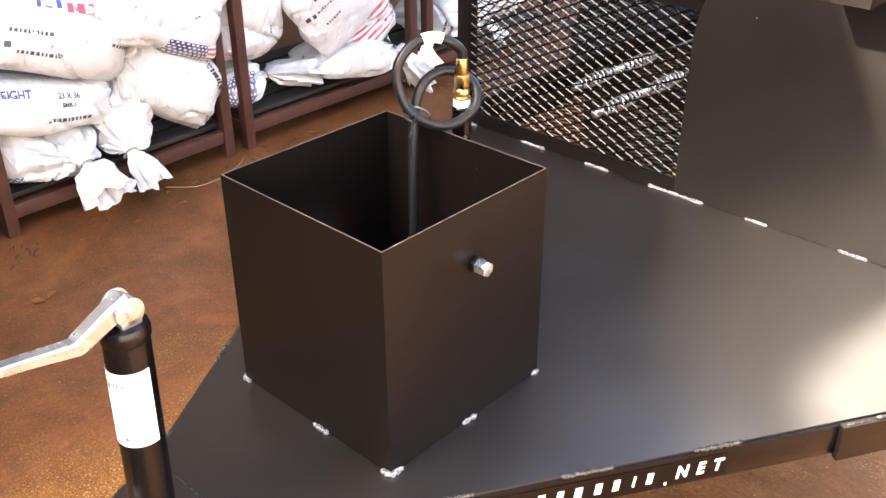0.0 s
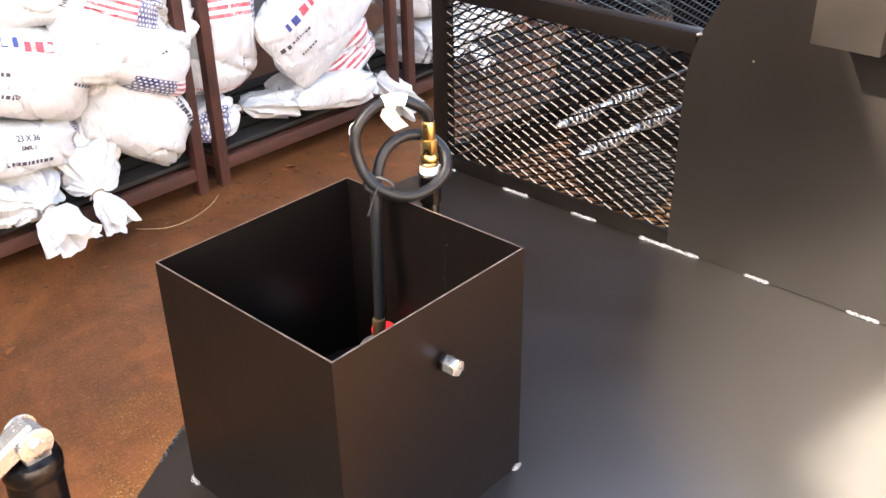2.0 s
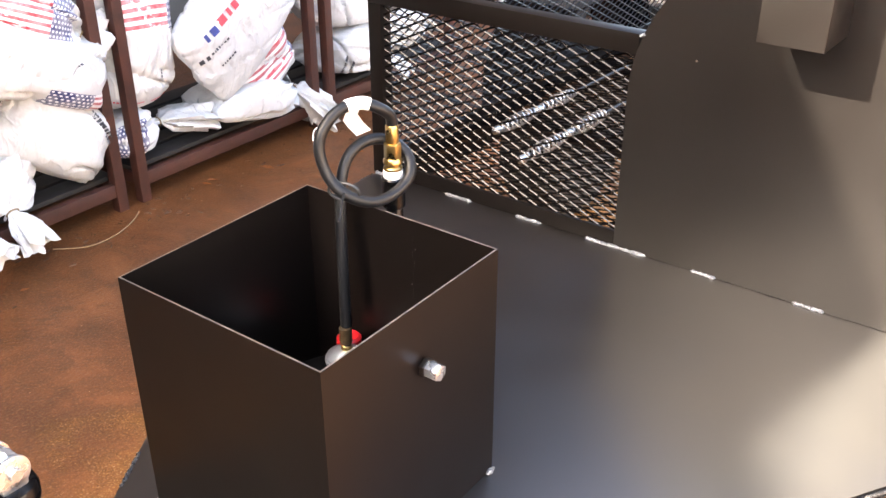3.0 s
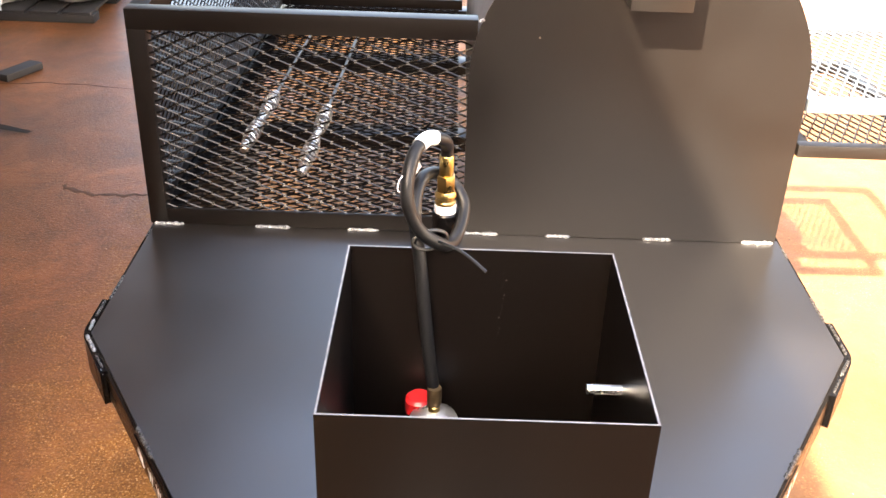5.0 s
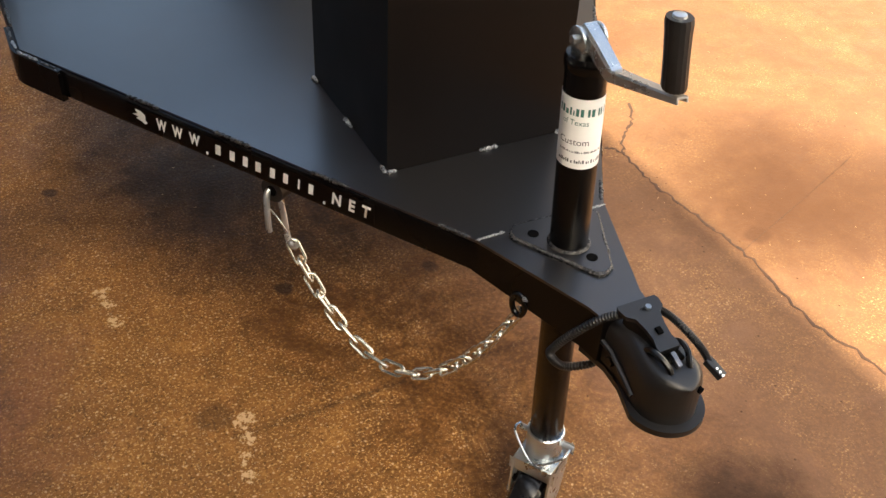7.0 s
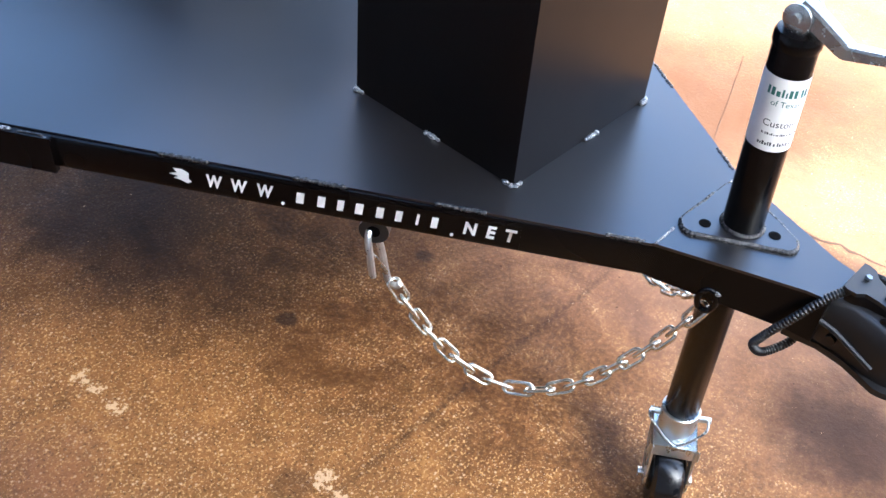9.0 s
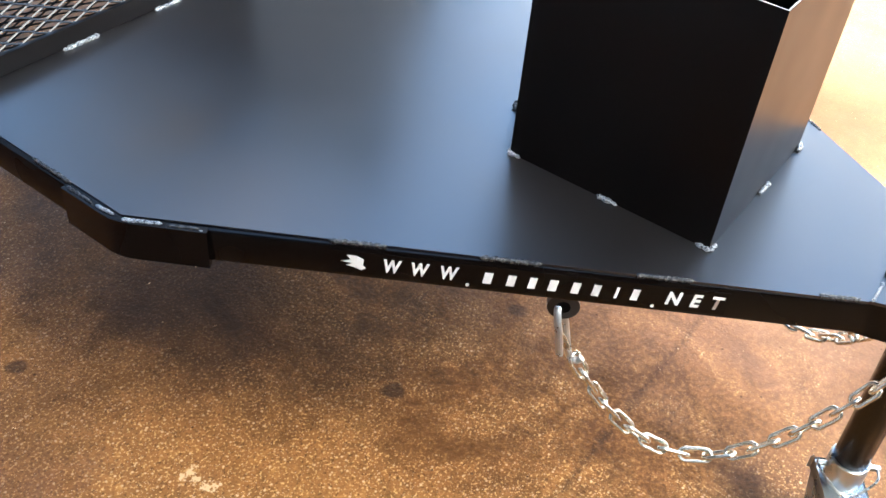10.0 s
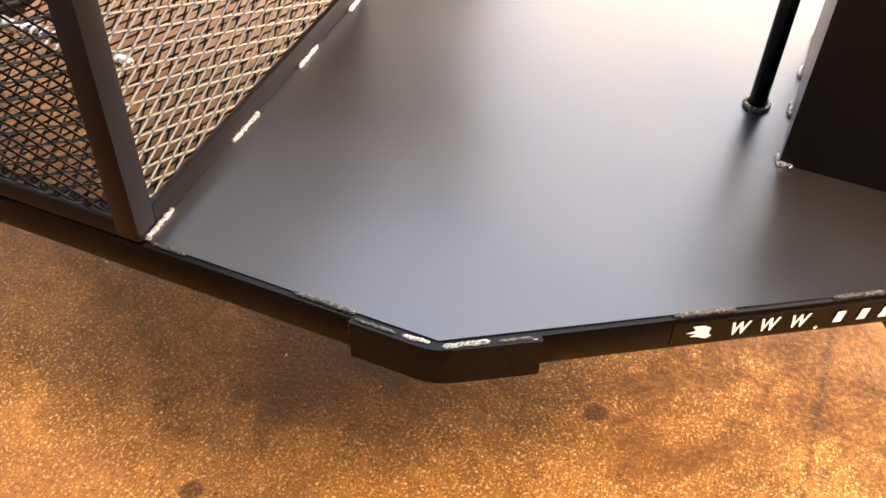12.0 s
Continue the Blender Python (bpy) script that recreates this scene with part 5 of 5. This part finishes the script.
def rack(y0, y1):
    """One bay of a low steel storage rack."""
    ob = thing("storage_rack", (RACK_X - 0.3, (y0 + y1) / 2, 0), "rust-red steel storage rack loaded with white sacks", "rack", "sack racks")
    for x in (RACK_X, RACK_X - 0.62):
        for y in (y0, y1):
            part("post", box(x - 0.021, y - 0.021, 0, x + 0.021, y + 0.021, 1.5), RUST, ob, bevel=0.003)
        part("beam", box(x - 0.016, y0 + 0.021, 0.062, x + 0.016, y1 - 0.021, 0.112), RUST, ob, bevel=0.003)
    for y in (y0, y1):
        part("end_bar", box(RACK_X - 0.60, y - 0.016, 0.064, RACK_X - 0.021, y + 0.016, 0.110), RUST, ob, bevel=0.003)
    # slats near black: the dark under the sacks is put into their colour
    for k in range(5):
        x = RACK_X - 0.08 - 0.115 * k
        part("slat", box(x - 0.045, y0 - 0.01, 0.1125, x + 0.045, y1 + 0.01, 0.130), WOOD, ob, bevel=0.002)
    return ob


for y0, y1 in ((-0.62, 0.325), (0.420, 1.318), (1.422, 2.366), (2.470, 3.38)):
    rack(y0, y1)


def sack(place, size, yaw, pitch, roll, seed, neck=1, droop=0.0, flag=None, words=(), tail=0.13, frill=1.0, face=None, fall=-0.55, lump=1.0):
    """A filled woven sack: a lumpy pillow that narrows into a tied neck with a frilled end.
    flag: (u0, u1, v0, v1) on its skin; words: (u, v, size, turn, text or bar width, ink)."""
    L, Wd, H = size
    rng = random.Random(seed)
    off = Vector((seed * 3.7, seed * 1.3, seed * 0.7))
    ob = thing("sack", place, "white woven plastic sack of firewood, tied at the neck", "sack", "sacks on the racks")
    m = pose(*place, pitch, roll, yaw)
    if face is not None:
        # leans flat against the open front of the rack, its length turned by face degrees from the level
        c, d = math.cos(radians(face)), math.sin(radians(face))
        m = Matrix.Translation(place) @ Matrix(((0, 0, 1), (c, -d, 0), (d, c, 0))).to_4x4()

    def skin(u, v, lift=0.0):
        """u along the sack from its seam to its neck, v round it (0 faces down)."""
        x = -math.cos(math.pi * u)
        if neck and x > 0:
            r = max(0.0, 1 - abs(x) ** 3.2) ** 0.55
            ry = r
        else:
            r = max(0.0, 1 - abs(x) ** 2.8) ** 0.62
            ry = max(0.0, 1 - abs(x) ** 26) ** 0.5 * (1 - 0.12 * x * x + 0.10 * x ** 8)
        a = 2 * math.pi * v - math.pi / 2
        ca, sa = math.cos(a), math.sin(a)
        ex = 0.62
        y = math.copysign(abs(ca) ** ex, ca) * ry
        z = math.copysign(abs(sa) ** (ex if face is None else 0.9), sa) * r
        q = Vector((x * L / 2, y * Wd / 2, z * H / 2))
        n1 = noise.noise(q * 3.4 + off) * 0.046
        # split logs push the cloth out in broad blunt planes with sharp folds between them
        far, seat = noise.voronoi(Vector((q.x * 2.5, q.y * 3.4, q.z * 3.4)) + off)
        n2 = 0.020 * min(1.0, (far[1] - far[0]) / 0.55) - 0.012
        n3 = abs(noise.noise(Vector((q.x * 5 + q.z * 4, a * 1.6, q.z * 5)) + off)) * 0.016 * (0.3 + abs(x))
        # long slack folds that run from the corners, and a few short puckers
        fold = noise.noise(Vector((q.x * 2.6 + q.y * 6.5, q.y * 3.0 - q.x * 1.5, q.z * 4)) + off * 1.7)
        n3 += max(0.0, 0.050 - abs(fold)) * 0.55
        small = noise.noise(Vector((q.x * 9 - q.z * 7, q.y * 8 + q.z * 6, q.z * 9 + q.x * 5)) + off * 0.9)
        n3 += max(0.0, 0.034 - abs(small)) * 0.14 * (0.35 + 1.3 * abs(x))
        pleat = 0.017 * (math.sin(a * 11 + off.x + 3 * x) + 0.8 * noise.noise(Vector((a * 5, off.y, x * 2)))) * max(0.0, x) ** 1.5 if neck else 0.008 * math.sin(y * 9 + off.y) * abs(x) ** 4
        way = Vector((x * 0.4, ca, sa)).normalized()
        q = q + way * ((n1 + n2 - n3) * lump + pleat + lift)
        q.z -= droop * max(0.0, x) ** 2
        return q

    NU, NV = 84, 96
    bm = bmesh.new()
    grid = [[bm.verts.new(skin(0.02 + 0.965 * i / NU, j / NV)) for j in range(NV)] for i in range(NU + 1)]
    for i in range(NU):
        for j in range(NV):
            bm.faces.new((grid[i][j], grid[i][(j + 1) % NV], grid[i + 1][(j + 1) % NV], grid[i + 1][j]))
    bm.faces.new(grid[0][::-1]), bm.faces.new(grid[-1])
    bm.transform(m)
    body = part("body", bm, SACK, ob, "white woven plastic cloth", smooth=48)
    # neck and frill
    if neck:
        base = skin(0.985, 0.25)
        base.y, base.z = 0, -droop
        way = Vector((1, rng.uniform(-0.3, 0.3), fall + rng.uniform(-0.3, 0.2))).normalized()
        side = way.cross(Vector((0, 0, 1))).normalized()
        up = side.cross(way)
        bm = bmesh.new()
        rings = []
        for s, r in ((-0.25, 0.075), (0.0, 0.034), (0.12, 0.020), (0.22, 0.019), (0.34, 0.030), (0.55, 0.038), (0.78, 0.042), (1.0, 0.048), (0.96, 0.040), (0.6, 0.022)):
            c = base + way * (s * tail) + Vector((0, 0, -0.03 * max(0, s) ** 2))
            ring = []
            for k in range(36):
                a = 2 * math.pi * k / 36
                rr = r * (frill if s > 0.3 else 1.0) * (1 + (0.20 if s > 0.25 else 0.12) * math.sin(a * (7 + seed % 3) + seed + s * 3) + (0.16 if s > 0.25 else 0) * math.sin(a * 3 + seed * 2) + (0.22 if s > 0.5 else 0) * noise.noise(Vector((a * 2, s * 3, seed))))
                ring.append(bm.verts.new(c + side * (rr * math.cos(a)) + up * (rr * 0.5 * math.sin(a)) + way * (0.016 * s * math.sin(a * 4 + seed) + 0.008 * s * noise.noise(Vector((a * 5, seed, 0))))))
            rings.append(ring)
        for a, b in zip(rings, rings[1:]):
            for k in range(36):
                bm.faces.new((a[k], a[(k + 1) % 36], b[(k + 1) % 36], b[k]))
        bm.faces.new([v for v in rings[-1]])
        bm.transform(m)
        throat = part("neck", bm, SACK, ob, "gathered tied neck", smooth=50)
        c = base + way * (0.17 * tail)
        line = [m @ (c + side * (0.0225 * math.cos(a)) + up * (0.016 * math.sin(a))) for a in (2 * math.pi * k / 20 for k in range(20))]
        part("tie", sweep(line, 0.0028, 6, True), STRAW, throat, "pale twine tie")
    def spot(u, v, dx=0.0, dy=0.0, lift=0.0):
        """A place on the open face of a leaning sack, dx along it and dy across it from (u, v)."""
        px = max(-0.985, min(0.985, -math.cos(math.pi * u) + dx / (L / 2)))
        c0 = math.cos(2 * math.pi * v - math.pi / 2)
        py = max(-0.995, min(0.995, math.copysign(abs(c0) ** 0.62, -c0) + dy / (Wd / 2)))
        return skin(math.acos(-px) / math.pi, (math.acos(math.copysign(abs(py) ** (1 / 0.62), py)) + math.pi / 2) / (2 * math.pi), lift)

    if flag:
        u0, u1, v0, v1 = flag[:4]
        g0, g1 = flag[4:] or (0.0, 1.0)
        bm = bmesh.new()
        uvl = bm.loops.layers.uv.new("uv")
        a, b = 22, 18
        if face is None:
            g = [[bm.verts.new(m @ skin(u0 + (u1 - u0) * i / a, 1 - v0 - (v1 - v0) * j / b, 0.0022)) for j in range(b + 1)] for i in range(a + 1)]
        else:
            tall = (v1 - v0) * 2.6 * Wd
            g = [[bm.verts.new(m @ spot(u0 + (u1 - u0) * i / a, (v0 + v1) / 2, 0, tall * (j / b - 0.5), 0.0022)) for j in range(b + 1)] for i in range(a + 1)]
        for i in range(a):
            for j in range(b):
                f = bm.faces.new((g[i][j], g[i][j + 1], g[i + 1][j + 1], g[i + 1][j]))
                for lp, (p, q) in zip(f.loops, ((i, j), (i, j + 1), (i + 1, j + 1), (i + 1, j))):
                    lp[uvl].uv = (g0 + (g1 - g0) * p / a, q / b)
        part("flag_print", bm, FLAG, body, "faded red striped and blue starred print", smooth=70)
    for u, v, sz, turn, text, ink in words:
        bm = bmesh.new()
        if isinstance(text, str):
            add_letters(bm, text, sz, Matrix(), 0.0, 0.0006)
        else:
            rr = random.Random(seed + round(u * 100))
            x = -text / 2
            while x < text / 2:
                w = rr.uniform(0.25, 0.7) * sz
                bmesh.ops.create_grid(bm, x_segments=1, y_segments=1, size=0.5, matrix=Matrix.Translation((x + w / 2, 0, 0)) @ Matrix.Diagonal((w, sz * 0.55, 1, 1)))
                x += w + sz * 0.28
        turn_m = Matrix.Rotation(radians(turn), 4, "Z")
        round_len = math.pi * (Wd + H) / 2 * 0.95
        for q in bm.verts:
            p = turn_m @ q.co
            q.co = m @ (skin(u + p.x / (L * 1.25), 1 - v - p.y / round_len, 0.0045) if face is None else spot(u, v, p.x, p.y, 0.0045))
        part("print", bm, ink, body, smooth=0)
    return ob


# yaw 90 lays a sack along the rack, yaw 0 points its neck out of it
B = RACK_X
F = RACK_X + 0.055     # fronts set past the posts to fit the camera's view
sack((B - 0.110, 0.600, 0.235), (0.42, 0.33, 0.20), 20, 0, 2, 1, flag=(0.30, 0.62, 0.06, 0.20, 0.62, 1.0), tail=0.16, frill=1.9)
sack((B - 0.145, 0.925, 0.288), (0.38, 0.27, 0.25), -14, 0, 6, 2, droop=0.09, flag=(0.30, 0.52, 0.62, 0.74), tail=0.16, frill=1.2)
sack((F - 0.095, 0.625, 0.412), (0.52, 0.19, 0.26), 0, 0, 0, 3, neck=0, face=-13, lump=0.5, flag=(0.86, 0.975, 0.42, 0.64, 0.62, 1.0),
     words=((0.55, 0.560, 0.024, 0, "23 X 36", INK), (0.55, 0.515, 0.020, 0, "SMR-1", INK), (0.55, 0.480, 0.022, 0, 0.15, INK), (0.26, 0.575, 0.032, 0, "NET WEIGHT", INK_BLUE)))
sack((F - 0.115, 1.135, 0.350), (0.43, 0.29, 0.25), 0, 0, 0, 4, neck=0, face=-34, lump=0.8, words=((0.62, 0.60, 0.018, -28, 0.10, INK), (0.70, 0.56, 0.018, -28, 0.12, INK), (0.76, 0.52, 0.018, -26, 0.06, INK)))
sack((F - 0.085, 0.685, 0.652), (0.62, 0.31, 0.27), 0, 0, 0, 5, neck=0, face=-23, lump=0.65, words=((0.40, 0.50, 0.022, 4, 0.14, INK), (0.44, 0.46, 0.022, 4, 0.15, INK), (0.30, 0.47, 0.036, 6, 0.04, INK), (0.76, 0.50, 0.020, -6, 0.08, INK), (0.44, 0.585, 0.052, 6, 0.07, INK_BLUE), (0.55, 0.585, 0.052, 6, 0.08, INK_RED)))
sack((F - 0.065, 1.085, 0.612), (0.53, 0.25, 0.27), 0, 0, 0, 6, neck=0, face=-22, lump=0.65, flag=(0.50, 0.97, 0.27, 0.43, 1.0, 0.2), words=((0.34, 0.33, 0.012, 0, 0.07, INK_RED), (0.62, 0.52, 0.012, 40, 0.03, INK)))
sack((F - 0.120, 0.760, 0.885), (0.62, 0.27, 0.26), 0, 0, 0, 7, neck=0, face=-14, lump=0.65, words=((0.62, 0.52, 0.02, 78, 0.1, INK), (0.68, 0.52, 0.026, 78, "NET WEIGHT", INK), (0.80, 0.46, 0.034, 10, 0.05, INK)))
sack((F - 0.090, 1.135, 0.745), (0.32, 0.24, 0.22), 0, 0, 0, 8, face=-24, lump=0.8, tail=0.12, frill=2.1, fall=0.1, flag=(0.08, 0.72, 0.40, 0.64, 0.0, 0.92))
sack((B - 0.200, 0.635, 1.058), (0.5, 0.40, 0.24), 60, 0, 0, 21, neck=0)
sack((B - 0.200, 1.115, 1.048), (0.5, 0.40, 0.24), 100, 0, 0, 22, neck=0)
# second bay
sack((B - 0.115, 1.460, 0.240), (0.24, 0.23, 0.20), 84, 0, 2, 9, tail=0.25, frill=2.2, fall=0.15, flag=(0.20, 0.60, 0.12, 0.34, 0.62, 1.0))
sack((F - 0.165, 1.540, 0.560), (0.35, 0.50, 0.26), 0, 0, 0, 10, neck=0, face=-5, lump=0.8, flag=(0.22, 0.97, 0.505, 0.655), words=((0.34, 0.375, 0.012, -4, 0.12, INK_RED), (0.62, 0.370, 0.012, 5, 0.10, INK_RED), (0.60, 0.46, 0.014, 60, 0.03, INK)))
sack((B - 0.070, 2.030, 0.222), (0.46, 0.34, 0.17), 82, 0, 2, 11, tail=0.22, frill=2.9, fall=-0.75, flag=(0.86, 0.94, 0.22, 0.46, 0.62, 1.0))
sack((F - 0.050, 1.975, 0.585), (0.60, 0.41, 0.17), 0, 0, 0, 12, neck=0, face=36, lump=0.4, words=((0.31, 0.56, 0.056, -4, 0.07, INK_BLUE), (0.42, 0.56, 0.056, -4, 0.10, INK_RED), (0.30, 0.515, 0.018, -4, 0.09, INK), (0.29, 0.495, 0.018, -4, 0.07, INK), (0.18, 0.515, 0.036, -4, 0.04, INK)))
sack((F - 0.115, 2.105, 0.345), (0.36, 0.26, 0.22), 0, 0, 0, 13, neck=0, face=27, lump=0.8, flag=(0.10, 0.95, 0.36, 0.66, 0.0, 0.74))
sack((B - 0.200, 1.655, 0.868), (0.52, 0.40, 0.24), 90, 0, 0, 14, neck=0, flag=(0.1, 0.4, 0.1, 0.3))
sack((B - 0.200, 2.235, 0.808), (0.52, 0.40, 0.26), 80, 0, 0, 15, neck=0)
# third bay
sack((B - 0.140, 2.72, 0.245), (0.44, 0.34, 0.22), 20, 0, 0, 16, tail=0.12, words=((0.6, 0.2, 0.018, 70, 0.10, INK), (0.66, 0.2, 0.018, 70, 0.08, INK)))
sack((B - 0.225, 3.10, 0.245), (0.52, 0.36, 0.22), 80, 0, 0, 17, tail=0.10)
sack((B - 0.225, 2.72, 0.470), (0.48, 0.36, 0.24), 70, 0, 8, 18, neck=0, flag=(0.3, 0.8, 0.3, 0.5))
sack((B - 0.235, 3.14, 0.455), (0.50, 0.38, 0.22), 86, -6, 0, 19, neck=0, words=((0.6, 0.2, 0.018, 0, 0.12, INK),))
sack((B - 0.195, 2.90, 0.700), (0.60, 0.40, 0.26), 90, 0, 0, 20, neck=0)
# first bay, beyond the near post
sack((B - 0.225, 0.05, 0.235), (0.56, 0.36, 0.21), 84, 0, 0, 23, neck=0)
sack((B - 0.235, 0.02, 0.450), (0.56, 0.38, 0.23), 94, 0, 0, 24, neck=0)
sack((B - 0.235, 0.05, 0.690), (0.56, 0.38, 0.24), 90, 0, 0, 25, neck=0)

# ---- small things on the ground ----
def leaf(x, y, turn, size, seed):
    rng = random.Random(seed)
    bm = bmesh.new()
    pts = [(0, 0), (0.3, 0.22), (0.62, 0.20), (1.0, 0.0), (0.6, -0.16), (0.28, -0.2)]
    top = [bm.verts.new((size * p, size * q, 0.003 + size * (0.12 * rng.random() + 0.18 * abs(q)))) for p, q in pts]
    c = bm.verts.new((size * 0.5, 0, 0.004))
    for i in range(6):
        bm.faces.new((top[i], top[(i + 1) % 6], c))
    bmesh.ops.solidify(bm, geom=bm.faces[:], thickness=0.0008)
    bm.transform(pose(x, y, 0.001, 0, 0, turn))
    ob = part("dry_leaf", bm, LEAF, None, "curled dry brown leaf on the concrete")
    return tagged(ob, category="leaf", group="fallen leaves")


for i, (x, y, turn, size) in enumerate(((-1.684, 0.256, 40, 0.06), (-1.66, 0.30, 120, 0.045), (-2.06, 1.67, 60, 0.05), (-2.02, 1.66, 200, 0.045), (-2.0, 1.895, 15, 0.07), (-1.858, 2.088, 80, 0.045), (-1.80, 2.25, 10, 0.05), (-1.72, 2.4, 150, 0.04), (-1.9, 0.75, 70, 0.03), (-1.5, 0.95, 0, 0.025))):
    leaf(x, y, turn, size, i)
twine = part("twine", sweep(curve_points([(-2.06, 0.98, 0.004), (-1.98, 1.06, 0.004), (-1.97, 1.16, 0.005), (-2.01, 1.27, 0.004), (-2.06, 1.34, 0.004)], 10), 0.0018, 6), STRAW, None, "pale twine lying on the concrete")
tagged(twine, category="twine")
plank = part("plank", bar((-2.12, 3.56, 0.02), (-2.03, 3.76, 0.02), 0.08, 0.035), WOOD, None, "dark weathered plank on the ground beside the rack", bevel=0.006)
tagged(plank, category="plank")
bm = bmesh.new()
v = [bm.verts.new(q) for q in ((-2.02, 2.94, 0.003), (-1.90, 3.01, 0.022), (-1.76, 2.99, 0.003), (-1.77, 2.965, 0.003), (-1.90, 2.97, 0.018), (-2.02, 2.915, 0.003))]
bm.faces.new((v[0], v[1], v[4], v[5])), bm.faces.new((v[1], v[2], v[3], v[4]))
bmesh.ops.solidify(bm, geom=bm.faces[:], thickness=0.003)
scrap = part("bark_scrap", bm, WOOD, None, "bent scrap of bark on the concrete", smooth=0)
tagged(scrap, category="scrap")


rng = random.Random(11)
bm = bmesh.new()
for k in range(150):
    x, y = -2.10 + abs(rng.gauss(0, 0.13)), rng.uniform(0.2, 2.9)
    if rng.random() < 0.45:
        x, y = -2.06 + abs(rng.gauss(0, 0.08)), rng.choice((0.38, 1.40, 2.43)) + rng.gauss(0, 0.07)
    m = pose(x, y, 0.002, rng.uniform(-15, 15), rng.uniform(-15, 15), rng.uniform(0, 360)) @ Matrix.Diagonal((rng.uniform(0.006, 0.024), rng.uniform(0.002, 0.007), 0.002, 1))
    bmesh.ops.create_cube(bm, size=1, matrix=m)
litter = part("wood_litter", bm, plain("litter", (0.075, 0.040, 0.020), 0.8, 0.0, 0.6, 9, 0.3), None, "small splinters and bark crumbs at the rack feet", kind="stuff", smooth=0)
tagged(litter, category="litter")


def pallet_load(x, y, w, d, seed):
    """A far pallet with grey-white loads."""
    ob = thing("pallet", (x, y, 0), "dark wooden pallet in the back of the yard", "pallet", "far pallets")
    for k in range(3):
        part("runner", box(x - w / 2, y - d / 2 + k * (d / 2 - 0.05), 0, x + w / 2, y - d / 2 + k * (d / 2 - 0.05) + 0.1, 0.045), WOOD, ob, bevel=0.004)
    for k in range(6):
        xx = x - w / 2 + (k + 0.5) * w / 6
        part("board", box(xx - w / 14, y - d / 2, 0.0455, xx + w / 14, y + d / 2, 0.060), WOOD, ob, bevel=0.003)
    rng = random.Random(seed)
    for k in range(3):
        sack((x - w / 3 + k * w / 3, y - 0.1, 0.185), (0.62, w / 3 + 0.04, 0.26), -90 + rng.uniform(-8, 8), 0, 0, 40 + seed * 3 + k, neck=k == 1)


pallet_load(-2.55, 4.95, 1.1, 0.9, 1)
pallet_load(-1.25, 5.05, 1.1, 0.9, 2)
